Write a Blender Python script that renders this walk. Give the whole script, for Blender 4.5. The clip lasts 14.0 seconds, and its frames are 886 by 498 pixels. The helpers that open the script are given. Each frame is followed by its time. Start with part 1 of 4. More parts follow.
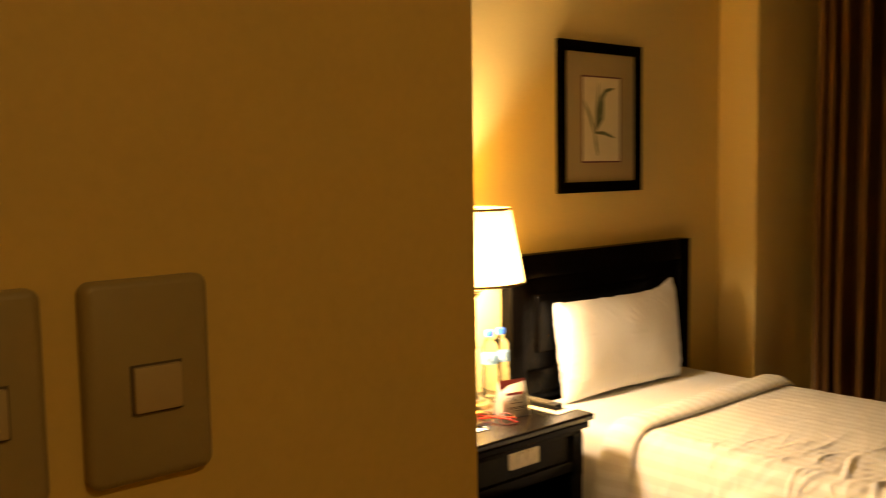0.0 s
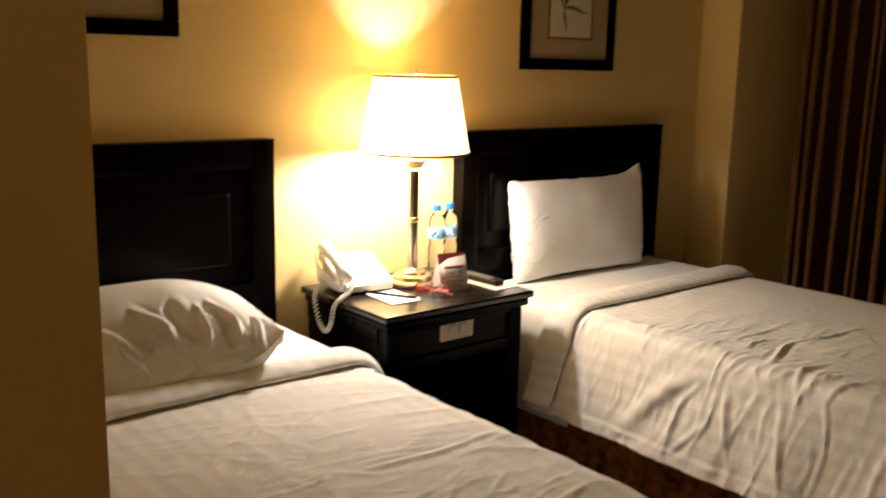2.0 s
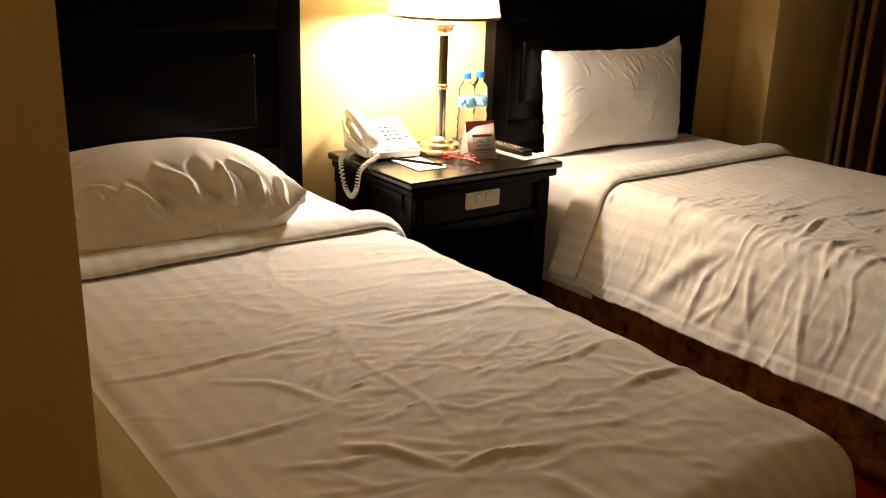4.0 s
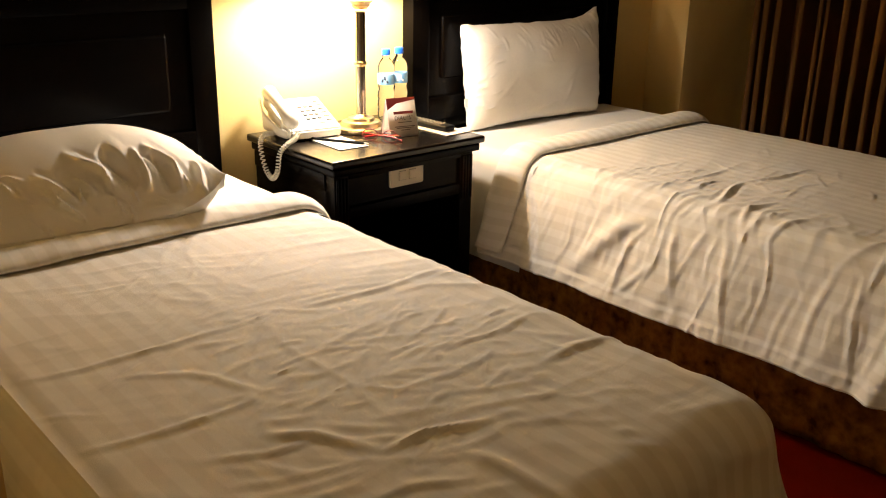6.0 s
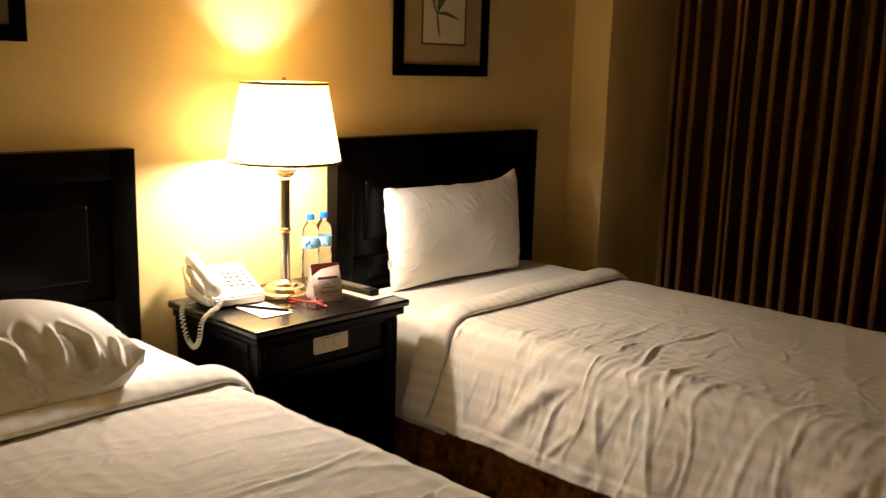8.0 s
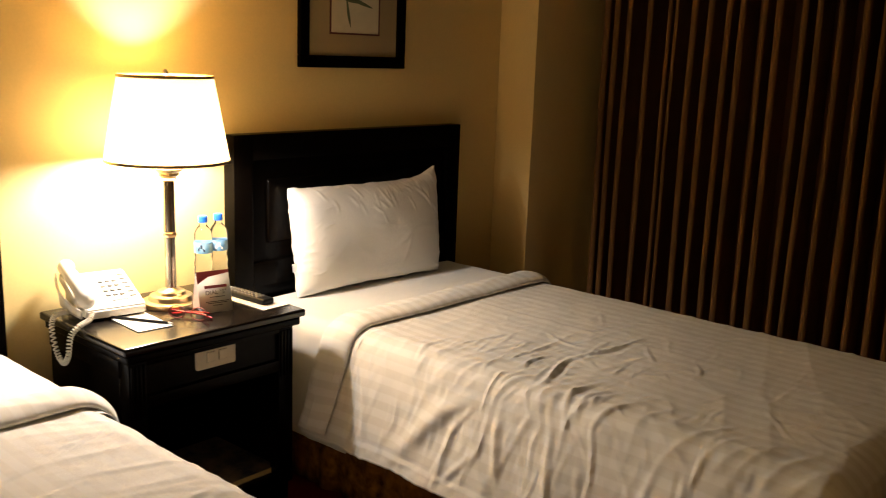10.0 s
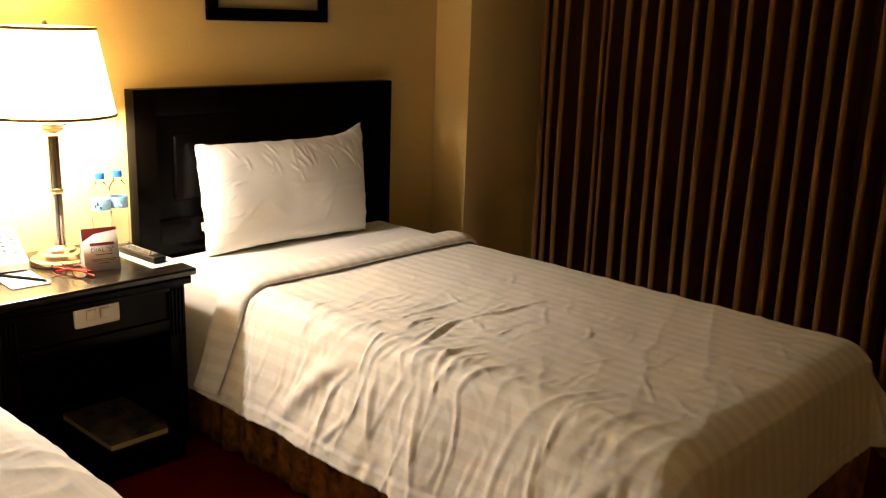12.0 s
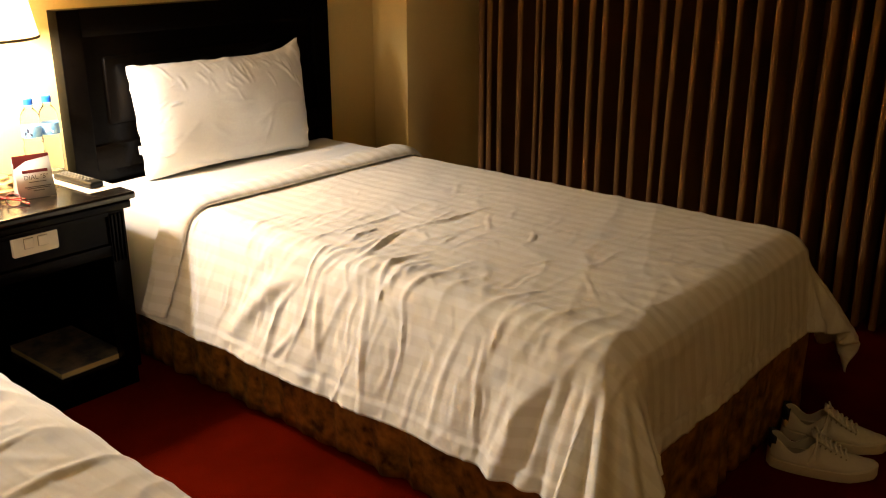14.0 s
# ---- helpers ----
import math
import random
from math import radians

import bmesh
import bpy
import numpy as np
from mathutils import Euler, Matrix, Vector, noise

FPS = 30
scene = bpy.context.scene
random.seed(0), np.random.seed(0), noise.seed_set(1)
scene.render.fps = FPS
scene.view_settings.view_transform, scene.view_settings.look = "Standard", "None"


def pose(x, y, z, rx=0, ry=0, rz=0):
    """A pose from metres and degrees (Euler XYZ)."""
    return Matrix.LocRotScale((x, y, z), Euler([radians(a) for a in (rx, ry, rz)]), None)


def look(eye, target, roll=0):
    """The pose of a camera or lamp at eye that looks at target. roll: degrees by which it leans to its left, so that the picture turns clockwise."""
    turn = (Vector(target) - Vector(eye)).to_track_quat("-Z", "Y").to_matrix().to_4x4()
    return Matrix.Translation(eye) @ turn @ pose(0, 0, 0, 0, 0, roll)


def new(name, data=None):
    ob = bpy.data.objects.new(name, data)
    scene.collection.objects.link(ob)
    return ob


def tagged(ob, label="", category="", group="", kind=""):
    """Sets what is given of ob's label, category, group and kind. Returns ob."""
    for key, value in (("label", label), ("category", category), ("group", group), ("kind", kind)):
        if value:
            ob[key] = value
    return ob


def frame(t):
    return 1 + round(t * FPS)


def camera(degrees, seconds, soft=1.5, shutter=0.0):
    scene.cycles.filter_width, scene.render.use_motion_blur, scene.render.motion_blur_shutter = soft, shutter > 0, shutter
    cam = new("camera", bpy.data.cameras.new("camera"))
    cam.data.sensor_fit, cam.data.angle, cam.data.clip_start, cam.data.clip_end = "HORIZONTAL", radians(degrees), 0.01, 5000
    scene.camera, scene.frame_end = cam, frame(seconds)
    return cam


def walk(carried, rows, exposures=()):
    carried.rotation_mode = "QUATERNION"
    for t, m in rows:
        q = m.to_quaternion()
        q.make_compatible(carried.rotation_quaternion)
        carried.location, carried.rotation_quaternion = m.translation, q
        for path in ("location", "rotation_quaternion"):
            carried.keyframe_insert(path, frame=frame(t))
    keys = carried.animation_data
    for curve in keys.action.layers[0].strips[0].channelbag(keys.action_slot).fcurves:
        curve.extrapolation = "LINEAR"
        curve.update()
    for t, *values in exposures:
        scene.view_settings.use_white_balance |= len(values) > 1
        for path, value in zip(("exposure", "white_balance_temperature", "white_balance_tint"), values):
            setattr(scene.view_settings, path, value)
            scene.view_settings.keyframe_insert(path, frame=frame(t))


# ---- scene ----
import collections

cam = camera(51.1, 14.0, soft=1.0, shutter=0.5)
PATH = [
    (0, (0.086, 0.1, 1.396), (1.393, 1.604, 1.215), -0.9),
    (0.2, (0.08, 0.107, 1.4), (1.48, 1.523, 1.215), -0.9),
    (0.5, (0.087, 0.113, 1.398), (1.597, 1.409, 1.199), -0.7),
    (0.8, (0.118, 0.115, 1.36), (1.707, 1.311, 1.144), -0.7),
    (1, (0.174, 0.086, 1.342), (1.781, 1.253, 1.105), -1.0),
    (1.2, (0.196, 0.043, 1.35), (1.787, 1.225, 1.088), -0.6),
    (1.5, (0.26, 0.018, 1.322), (1.734, 1.34, 1.035), -0.1),
    (1.8, (0.301, -0.021, 1.294), (1.626, 1.44, 0.958), 1.2),
    (2, (0.315, -0.033, 1.296), (1.561, 1.48, 0.903), 1.3),
    (2.2, (0.316, -0.044, 1.283), (1.518, 1.497, 0.857), 1.5),
    (2.5, (0.331, -0.046, 1.265), (1.481, 1.52, 0.791), 1.5),
    (3, (0.341, -0.061, 1.248), (1.462, 1.498, 0.69), 1.7),
    (5.5, (0.375, -0.056, 1.222), (1.595, 1.381, 0.556), 1.2),
    (6, (0.374, -0.056, 1.231), (1.625, 1.352, 0.56), 1.1),
    (6.5, (0.374, -0.06, 1.244), (1.654, 1.327, 0.582), 0.9),
    (7, (0.373, -0.056, 1.262), (1.691, 1.324, 0.663), 0.8),
    (7.5, (0.375, -0.047, 1.292), (1.737, 1.338, 0.817), 1.3),
    (8, (0.381, -0.038, 1.319), (1.8, 1.317, 0.931), 1.6),
    (8.5, (0.397, -0.036, 1.333), (1.863, 1.275, 0.968), 1.3),
    (11, (0.879, -0.118, 1.347), (2.318, 1.194, 0.894), 2.9),
    (11.5, (0.947, -0.221, 1.337), (2.354, 1.12, 0.866), 2.4),
    (12, (0.978, -0.287, 1.324), (2.385, 1.046, 0.833), 1.9),
    (12.5, (0.99, -0.312, 1.305), (2.407, 0.992, 0.765), 1.4),
    (13, (0.986, -0.321, 1.297), (2.414, 0.952, 0.712), 0.7),
    (13.5, (0.995, -0.322, 1.29), (2.427, 0.93, 0.675), 0.1),
    (14, (1.0, -0.322, 1.29), (2.435, 0.911, 0.64), -0.1),
]
EXPOSURES = [(0.0, 0.48, 11000, 13), (0.6, 0.5, 8300, 10), (1.0, -0.25, 6700, 10), (1.5, -0.12, 6500, 10), (1.8, -0.2, 6400, 10), (2.5, -0.14, 6400, 10), (3.0, -0.12, 6400, 10), (5.5, 0.03, 6900, 10), (6.5, 0.04, 6900, 10), (7.5, -0.16, 6700, 10), (8.5, -0.32, 6600, 10),
             (11.0, -0.02, 6600, 10), (12.0, 0.32, 6600, 10), (13.0, 0.55, 6650, 10), (14.0, 0.68, 6650, 10)]
walk(cam, [(t, look(eye, target, roll)) for t, eye, target, roll in PATH], EXPOSURES)


# ---- light ----
world = bpy.data.worlds.new("night")
world.use_nodes = True
scene.world = world
world.node_tree.nodes["Background"].inputs[0].default_value = (0.02, 0.02, 0.03, 1)
world.node_tree.nodes["Background"].inputs[1].default_value = 0.02

LAMP = (2.085, 2.268)
bulb_data = bpy.data.lights.new("bulb_light", "POINT")
bulb_data.energy = 64.0
bulb_data.color = (1.0, 0.94, 0.92)
bulb_data.shadow_soft_size = 0.046
bulb = new("bulb_light", bulb_data)
bulb.location = (LAMP[0] - 0.020, LAMP[1] + 0.018, 1.064)

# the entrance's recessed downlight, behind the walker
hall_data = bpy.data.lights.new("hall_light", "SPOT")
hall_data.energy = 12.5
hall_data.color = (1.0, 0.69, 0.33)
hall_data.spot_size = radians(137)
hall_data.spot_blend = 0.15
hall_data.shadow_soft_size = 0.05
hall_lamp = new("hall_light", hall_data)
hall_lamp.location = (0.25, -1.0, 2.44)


# ---- materials ----
def material(name, colour, rough=0.6, metal=0.0, grain=0.0, scale=60.0, bump=0.0, coat=0.0, second=None, patch=3.0, detail=6.0):
    """A surface with a fine grain, slow patches and a little relief."""
    m = bpy.data.materials.new(name)
    m.use_nodes = True
    t = m.node_tree
    p = t.nodes["Principled BSDF"]
    p.inputs["Roughness"].default_value = rough
    p.inputs["Metallic"].default_value = metal
    p.inputs["Coat Weight"].default_value = coat
    c = (*colour, 1)
    p.inputs["Base Color"].default_value = c
    if grain or bump:
        co = t.nodes.new("ShaderNodeTexCoord")
        fine = t.nodes.new("ShaderNodeTexNoise")
        fine.inputs["Scale"].default_value = scale
        fine.inputs["Detail"].default_value = detail
        slow = t.nodes.new("ShaderNodeTexNoise")
        slow.inputs["Scale"].default_value = patch
        slow.inputs["Detail"].default_value = 3.0
        for n in (fine, slow):
            t.links.new(co.outputs["Object"], n.inputs["Vector"])
        both = t.nodes.new("ShaderNodeMath")
        both.operation = "ADD"
        t.links.new(fine.outputs["Fac"], both.inputs[0])
        t.links.new(slow.outputs["Fac"], both.inputs[1])
        ramp = t.nodes.new("ShaderNodeMapRange")
        ramp.inputs["From Min"].default_value = 0.7
        ramp.inputs["From Max"].default_value = 1.3
        t.links.new(both.outputs[0], ramp.inputs["Value"])
        mix = t.nodes.new("ShaderNodeMix")
        mix.data_type = "RGBA"
        other = second or tuple(v * (1 - grain) for v in colour)
        mix.inputs[6].default_value = c
        mix.inputs[7].default_value = (*other, 1)
        t.links.new(ramp.outputs["Result"], mix.inputs[0])
        t.links.new(mix.outputs[2], p.inputs["Base Color"])
        if bump:
            b = t.nodes.new("ShaderNodeBump")
            b.inputs["Strength"].default_value = bump
            b.inputs["Distance"].default_value = 0.004
            t.links.new(fine.outputs["Fac"], b.inputs["Height"])
            t.links.new(b.outputs["Normal"], p.inputs["Normal"])
    return m


def shader(m):
    return m.node_tree.nodes["Principled BSDF"]


WALL = material("cream_wall_paint", (0.73, 0.545, 0.225), 0.6, grain=0.07, scale=140, bump=0.06, patch=1.6)
CEILING = material("white_ceiling_paint", (0.52, 0.47, 0.37), 0.8, grain=0.04, scale=120, bump=0.05)
CARPET = material("red_carpet", (0.125, 0.006, 0.001), 0.95, grain=0.45, scale=420, bump=0.8, patch=5, detail=2)
WOOD = material("dark_stained_wood", (0.0022, 0.0015, 0.0010), 0.26, grain=0.4, scale=45, bump=0.05)
shader(WOOD).inputs["Specular IOR Level"].default_value = 0.06
TOPWOOD = material("polished_dark_tabletop", (0.009, 0.0055, 0.0035), 0.24, grain=0.4, scale=45, bump=0.02)
CURTAIN = material("brown_curtain_cloth", (0.195, 0.092, 0.033), 0.9, grain=0.25, scale=300, bump=0.15)
LINING = material("cream_lining", (0.62, 0.48, 0.28), 0.8, grain=0.1, scale=200, bump=0.1)
SKIRT = material("gold_brown_damask", (0.40, 0.17, 0.028), 0.45, second=(0.06, 0.02, 0.004), grain=0.35, scale=34, bump=0.7, patch=16)
shader(CURTAIN).inputs["Specular IOR Level"].default_value = 0.06
shader(SKIRT).inputs["Specular IOR Level"].default_value = 0.12
shader(CARPET).inputs["Specular IOR Level"].default_value = 0.0
PILLOW = material("white_pillow_cotton", (0.78, 0.757, 0.70), 0.85, grain=0.05, scale=500, bump=0.12)
SHEET = material("white_bed_sheet", (0.80, 0.777, 0.72), 0.85, grain=0.05, scale=500, bump=0.12)
BRASS = material("polished_brass", (0.82, 0.66, 0.40), 0.28, 1.0, grain=0.15, scale=30, bump=0.02)
CHROME = material("smoked_chrome", (0.42, 0.38, 0.32), 0.2, 1.0, grain=0.1, scale=20, bump=0.01)
IVORY = material("ivory_plastic", (0.72, 0.66, 0.52), 0.4, grain=0.06, scale=80, bump=0.03)
BLACK = material("black_plastic", (0.012, 0.012, 0.012), 0.35, grain=0.3, scale=120, bump=0.05)
shader(BLACK).inputs["Specular IOR Level"].default_value = 0.15
PAPER = material("white_paper", (0.82, 0.80, 0.76), 0.7, grain=0.03, scale=300, bump=0.03)


def cloth_stripes(name, colour, dark, width):
    """White cotton with woven satin stripes along the bed, and a stitched hem."""
    m = material(name, colour, 0.8, grain=0.04, scale=600, bump=0.1)
    t = m.node_tree
    p = shader(m)
    old = p.inputs["Base Color"].links[0].from_socket
    uv = t.nodes.new("ShaderNodeUVMap")
    uv.uv_map = "cloth"
    sep = t.nodes.new("ShaderNodeSeparateXYZ")
    t.links.new(uv.outputs[0], sep.inputs[0])
    mul = t.nodes.new("ShaderNodeMath")
    mul.operation = "MULTIPLY"
    mul.inputs[1].default_value = math.pi * 2 / width
    t.links.new(sep.outputs[0], mul.inputs[0])
    sn = t.nodes.new("ShaderNodeMath")
    sn.operation = "SINE"
    t.links.new(mul.outputs[0], sn.inputs[0])
    rng = t.nodes.new("ShaderNodeMapRange")
    rng.inputs["From Min"].default_value = -0.25
    rng.inputs["From Max"].default_value = 0.25
    t.links.new(sn.outputs[0], rng.inputs["Value"])
    mix = t.nodes.new("ShaderNodeMix")
    mix.data_type = "RGBA"
    mix.blend_type = "MULTIPLY"
    t.links.new(rng.outputs["Result"], mix.inputs[0])
    t.links.new(old, mix.inputs[6])
    mix.inputs[7].default_value = (*dark, 1)
    t.links.new(mix.outputs[2], p.inputs["Base Color"])
    ro = t.nodes.new("ShaderNodeMapRange")
    ro.inputs["To Min"].default_value = 0.9
    ro.inputs["To Max"].default_value = 0.78
    t.links.new(rng.outputs["Result"], ro.inputs["Value"])
    t.links.new(ro.outputs["Result"], p.inputs["Roughness"])
    return m


SPREAD = cloth_stripes("striped_white_cotton", (0.82, 0.797, 0.742), (0.91, 0.90, 0.875), 0.046)


def lamp_shade_cloth():
    m = bpy.data.materials.new("cream_lampshade_cloth")
    m.use_nodes = True
    t = m.node_tree
    t.nodes.remove(t.nodes["Principled BSDF"])
    out = t.nodes["Material Output"]
    d = t.nodes.new("ShaderNodeBsdfDiffuse")
    d.inputs[0].default_value = (0.72, 0.50, 0.20, 1)
    tr = t.nodes.new("ShaderNodeBsdfTranslucent")
    tr.inputs[0].default_value = (0.88, 0.66, 0.32, 1)
    mx = t.nodes.new("ShaderNodeMixShader")
    mx.inputs[0].default_value = 0.18
    t.links.new(d.outputs[0], mx.inputs[1])
    t.links.new(tr.outputs[0], mx.inputs[2])
    t.links.new(mx.outputs[0], out.inputs[0])
    return m


SHADE = lamp_shade_cloth()


# ---- mesh helpers ----
def box(bm, x0, x1, y0, y1, z0, z1, bevel=0.0, steps=2):
    made = bmesh.ops.create_cube(bm, size=1.0, matrix=Matrix.Translation(((x0 + x1) / 2, (y0 + y1) / 2, (z0 + z1) / 2)) @ Matrix.Diagonal((x1 - x0, y1 - y0, z1 - z0, 1)))
    if bevel:
        edges = {e for v in made["verts"] for e in v.link_edges}
        bmesh.ops.bevel(bm, geom=list(edges), offset=bevel, segments=steps, affect="EDGES", profile=0.6)
    return bm


def boxed(*a, **k):
    return box(bmesh.new(), *a, **k)


def lathe(bm, profile, cx, cy, n=40, closed=True):
    rings = []
    for r, z in profile:
        rings.append([bm.verts.new((cx + r * math.cos(2 * math.pi * i / n), cy + r * math.sin(2 * math.pi * i / n), z)) for i in range(n)])
    for a, b in zip(rings, rings[1:]):
        for i in range(n):
            bm.faces.new((a[i], a[(i + 1) % n], b[(i + 1) % n], b[i]))
    if closed:
        bm.faces.new(list(reversed(rings[0])))
        bm.faces.new(rings[-1])
    return bm


def tube(bm, points, r, n=8, caps=True):
    points = [Vector(p) for p in points]
    rings = []
    side = None
    for i, p in enumerate(points):
        way = (points[min(i + 1, len(points) - 1)] - points[max(i - 1, 0)]).normalized()
        if side is None:
            side = way.orthogonal().normalized()
        side = (side - way * side.dot(way)).normalized()
        up = way.cross(side)
        rr = r[i] if isinstance(r, (list, tuple)) else r
        rings.append([bm.verts.new(p + (side * math.cos(2 * math.pi * k / n) + up * math.sin(2 * math.pi * k / n)) * rr) for k in range(n)])
    for a, b in zip(rings, rings[1:]):
        for k in range(n):
            bm.faces.new((a[k], a[(k + 1) % n], b[(k + 1) % n], b[k]))
    if caps:
        bm.faces.new(list(reversed(rings[0])))
        bm.faces.new(rings[-1])
    return bm


def sheet_of(bm, rows, uvs=None):
    """A quad sheet from a grid of points."""
    vs = [[bm.verts.new(p) for p in row] for row in rows]
    layer = bm.loops.layers.uv.new("cloth") if uvs else None
    for i in range(len(vs) - 1):
        for j in range(len(vs[0]) - 1):
            f = bm.faces.new((vs[i][j], vs[i][j + 1], vs[i + 1][j + 1], vs[i + 1][j]))
            if uvs:
                for loop, (a, b) in zip(f.loops, ((i, j), (i, j + 1), (i + 1, j + 1), (i + 1, j))):
                    loop[layer].uv = uvs[a][b]
    return bm


def mesh_object(name, bm, mat, smooth=True):
    bmesh.ops.recalc_face_normals(bm, faces=bm.faces)
    me = bpy.data.meshes.new(name)
    bm.to_mesh(me)
    bm.free()
    me.materials.append(mat)
    if smooth:
        me.shade_smooth()
        me.set_sharp_from_angle(angle=radians(38))
    return new(name, me)


def thing(name, place, label, category, group="", turn=0.0):
    """An empty at the base of a thing; its parts are built round that base."""
    ob = new(name)
    ob.matrix_basis = pose(*place, 0, 0, turn)
    return tagged(ob, label, category, group)


def part(name, bm, mat, parent, label="", smooth=True, local=False):
    """One mesh under a thing or a part, built in the room's metres unless local."""
    top = parent.parent or parent
    if not local:
        bmesh.ops.transform(bm, matrix=top.matrix_basis.inverted(), verts=bm.verts)
    ob = mesh_object(name, bm, mat, smooth)
    ob.parent = parent
    return tagged(ob, label)


def structure(name, bm, mat, label):
    return tagged(mesh_object(name, bm, mat), label, name.split("_")[0], "", "structure")


# ---- the room ----
WY = 2.455
LX, LY = 0.516, 0.560
structure("floor", boxed(-1.2, 4.5, -2.0, 2.6, -0.1, 0.0), CARPET, "dark red cut-pile carpet over the whole floor")
structure("ceiling", boxed(-1.2, 4.5, -2.0, 2.6, 2.5, 2.6), CEILING, "plain white painted ceiling")
structure("wall_north", boxed(LX, 4.32, WY, WY + 0.14, 0, 2.5), WALL, "cream painted wall behind the two headboards")
structure("wall_west", boxed(-1.0, LX, LY, WY + 0.14, 0, 2.5, 0.004), WALL, "cream painted wall corner beside the entrance")
structure("wall_entrance", boxed(-1.14, -1.0, -1.9, WY + 0.14, 0, 2.5), WALL, "cream painted entrance wall")
structure("wall_south", boxed(-1.0, 4.32, -1.9, -1.76, 0, 2.5), WALL, "cream painted wall facing the beds")
structure("wall_east", boxed(4.32, 4.46, -1.9, WY + 0.14, 0, 2.5), WALL, "cream painted window wall behind the curtain")
structure("column", boxed(3.787, 4.32, 2.262, WY, 0, 2.5, 0.004), WALL, "cream painted square column in the room corner")


# ---- curtain ----
def curtain():
    ob = thing("curtain", (4.15, 0.7, 0.0), "dark brown floor-length curtain hanging in deep narrow pleats", "curtain")
    rng = random.Random(4)
    ridges = [2.146, 2.097, 2.041, 1.940, 1.849, 1.824, 1.749, 1.677, 1.600, 1.544, 1.458, 1.401, 1.310, 1.257, 1.178, 1.091, 1.025, 0.950, 0.882, 0.793, 0.711, 0.637, 0.576]
    while ridges[-1] > -1.2:
        ridges.append(ridges[-1] - rng.uniform(0.055, 0.10))
    cols = []
    for k, at in enumerate(ridges):
        gap = min(ridges[k - 1] - at if k else 1.0, at - ridges[k + 1] if k + 1 < len(ridges) else 1.0)
        r = min(0.0145, 0.34 * gap) * rng.uniform(0.8, 1.0)
        deep = 0.15 * rng.uniform(0.95, 1.03)
        neck = r * 0.6
        cols += [(at + neck, 0.0), (at + neck * 0.95, (deep - 2 * r) * 0.5), (at + neck, deep - 2.2 * r)]
        for j in range(13):
            turn = radians(125 - 250 * j / 12)
            cols.append((at + r * math.sin(turn), deep - r + r * math.cos(turn)))
        cols += [(at - neck, deep - 2.2 * r), (at - neck * 0.95, (deep - 2 * r) * 0.5), (at - neck, 0.0)]
    rows = []
    for i in range(25):
        z = 0.015 + 2.44 * i / 24
        row = []
        for y, fold in cols:
            sway = 0.010 * noise.noise((y * 3.0, z * 0.9, 2.0))
            depth = fold * (0.97 + 0.08 * noise.noise((y * 5.0, z * 0.7, 7.0)))
            row.append((4.25 - depth + sway * 0.6, y + sway + 0.005 * noise.noise((y * 9, z * 1.4, 0)), z))
        rows.append(row)
    part("pleated_cloth", sheet_of(bmesh.new(), rows), CURTAIN, ob)
    edge = [[(4.195 + 0.008 * math.sin(k * 2.1), 2.196 - 0.0085 * k, z) for k in range(8)] for z in (0.015, 1.2, 2.455)]
    part("lining_edge", sheet_of(bmesh.new(), edge), LINING, ob, "cream lining showing at the curtain's edge")
    rail = bmesh.new()
    box(rail, 4.08, 4.26, -1.2, 2.2, 2.456, 2.5, 0.003)
    part("curtain_rail", rail, IVORY, ob)


curtain()


# ---- beds ----
class CreaseField:
    """Raised creases along short bent lines, each with its height, width and points, fading to their ends."""

    def __init__(self, lines, cell=0.05):
        self.lines, self.cell, self.cells = lines, cell, collections.defaultdict(set)
        for n, (high, wide, pts) in enumerate(lines):
            reach = 3.2 * wide
            for (ax, ay), (bx, by) in zip(pts, pts[1:]):
                for i in range(math.floor((min(ax, bx) - reach) / cell), math.floor((max(ax, bx) + reach) / cell) + 1):
                    for j in range(math.floor((min(ay, by) - reach) / cell), math.floor((max(ay, by) + reach) / cell) + 1):
                        self.cells[i, j].add(n)

    def at(self, s, t):
        up = down = 0.0
        for n in sorted(self.cells.get((math.floor(s / self.cell), math.floor(t / self.cell)), ())):
            high, wide, pts = self.lines[n]
            best, place, m = 9.0, 0.0, len(pts) - 1
            for k in range(m):
                (ax, ay), (bx, by) = pts[k], pts[k + 1]
                vx, vy = bx - ax, by - ay
                c = min(1.0, max(0.0, ((s - ax) * vx + (t - ay) * vy) / (vx * vx + vy * vy)))
                d = math.hypot(s - ax - c * vx, t - ay - c * vy)
                if d < best:
                    best, place = d, (k + c) / m
            if best < 3.2 * wide:
                fade = max(0.0, math.sin(math.pi * place)) ** 0.8
                rise = high * fade * (math.exp(-(best / wide) ** 2) - 0.18 * math.exp(-((best - 2.0 * wide) / wide) ** 2))
                if rise > 0:
                    up = max(up, rise) + 0.2 * min(up, rise)
                else:
                    down = min(down, rise)
        return up + down


def ripples(seed, count, at, reach, angle, spread, length, high, wide):
    """Loose creases strewn round a place, most of them running one way."""
    rng = random.Random(seed)
    lines = []
    for _ in range(count):
        x, y = rng.gauss(at[0], reach[0] * 0.55), rng.gauss(at[1], reach[1] * 0.55)
        a, half = radians(rng.gauss(angle, spread)), rng.uniform(*length) / 2
        bow = rng.uniform(-0.14, 0.14) * half
        c, n = math.cos(a), math.sin(a)
        lines.append((rng.uniform(*high), rng.uniform(*wide), [(x - half * c, y - half * n), (x - bow * n, y + bow * c), (x + half * c, y + half * n)]))
    return lines


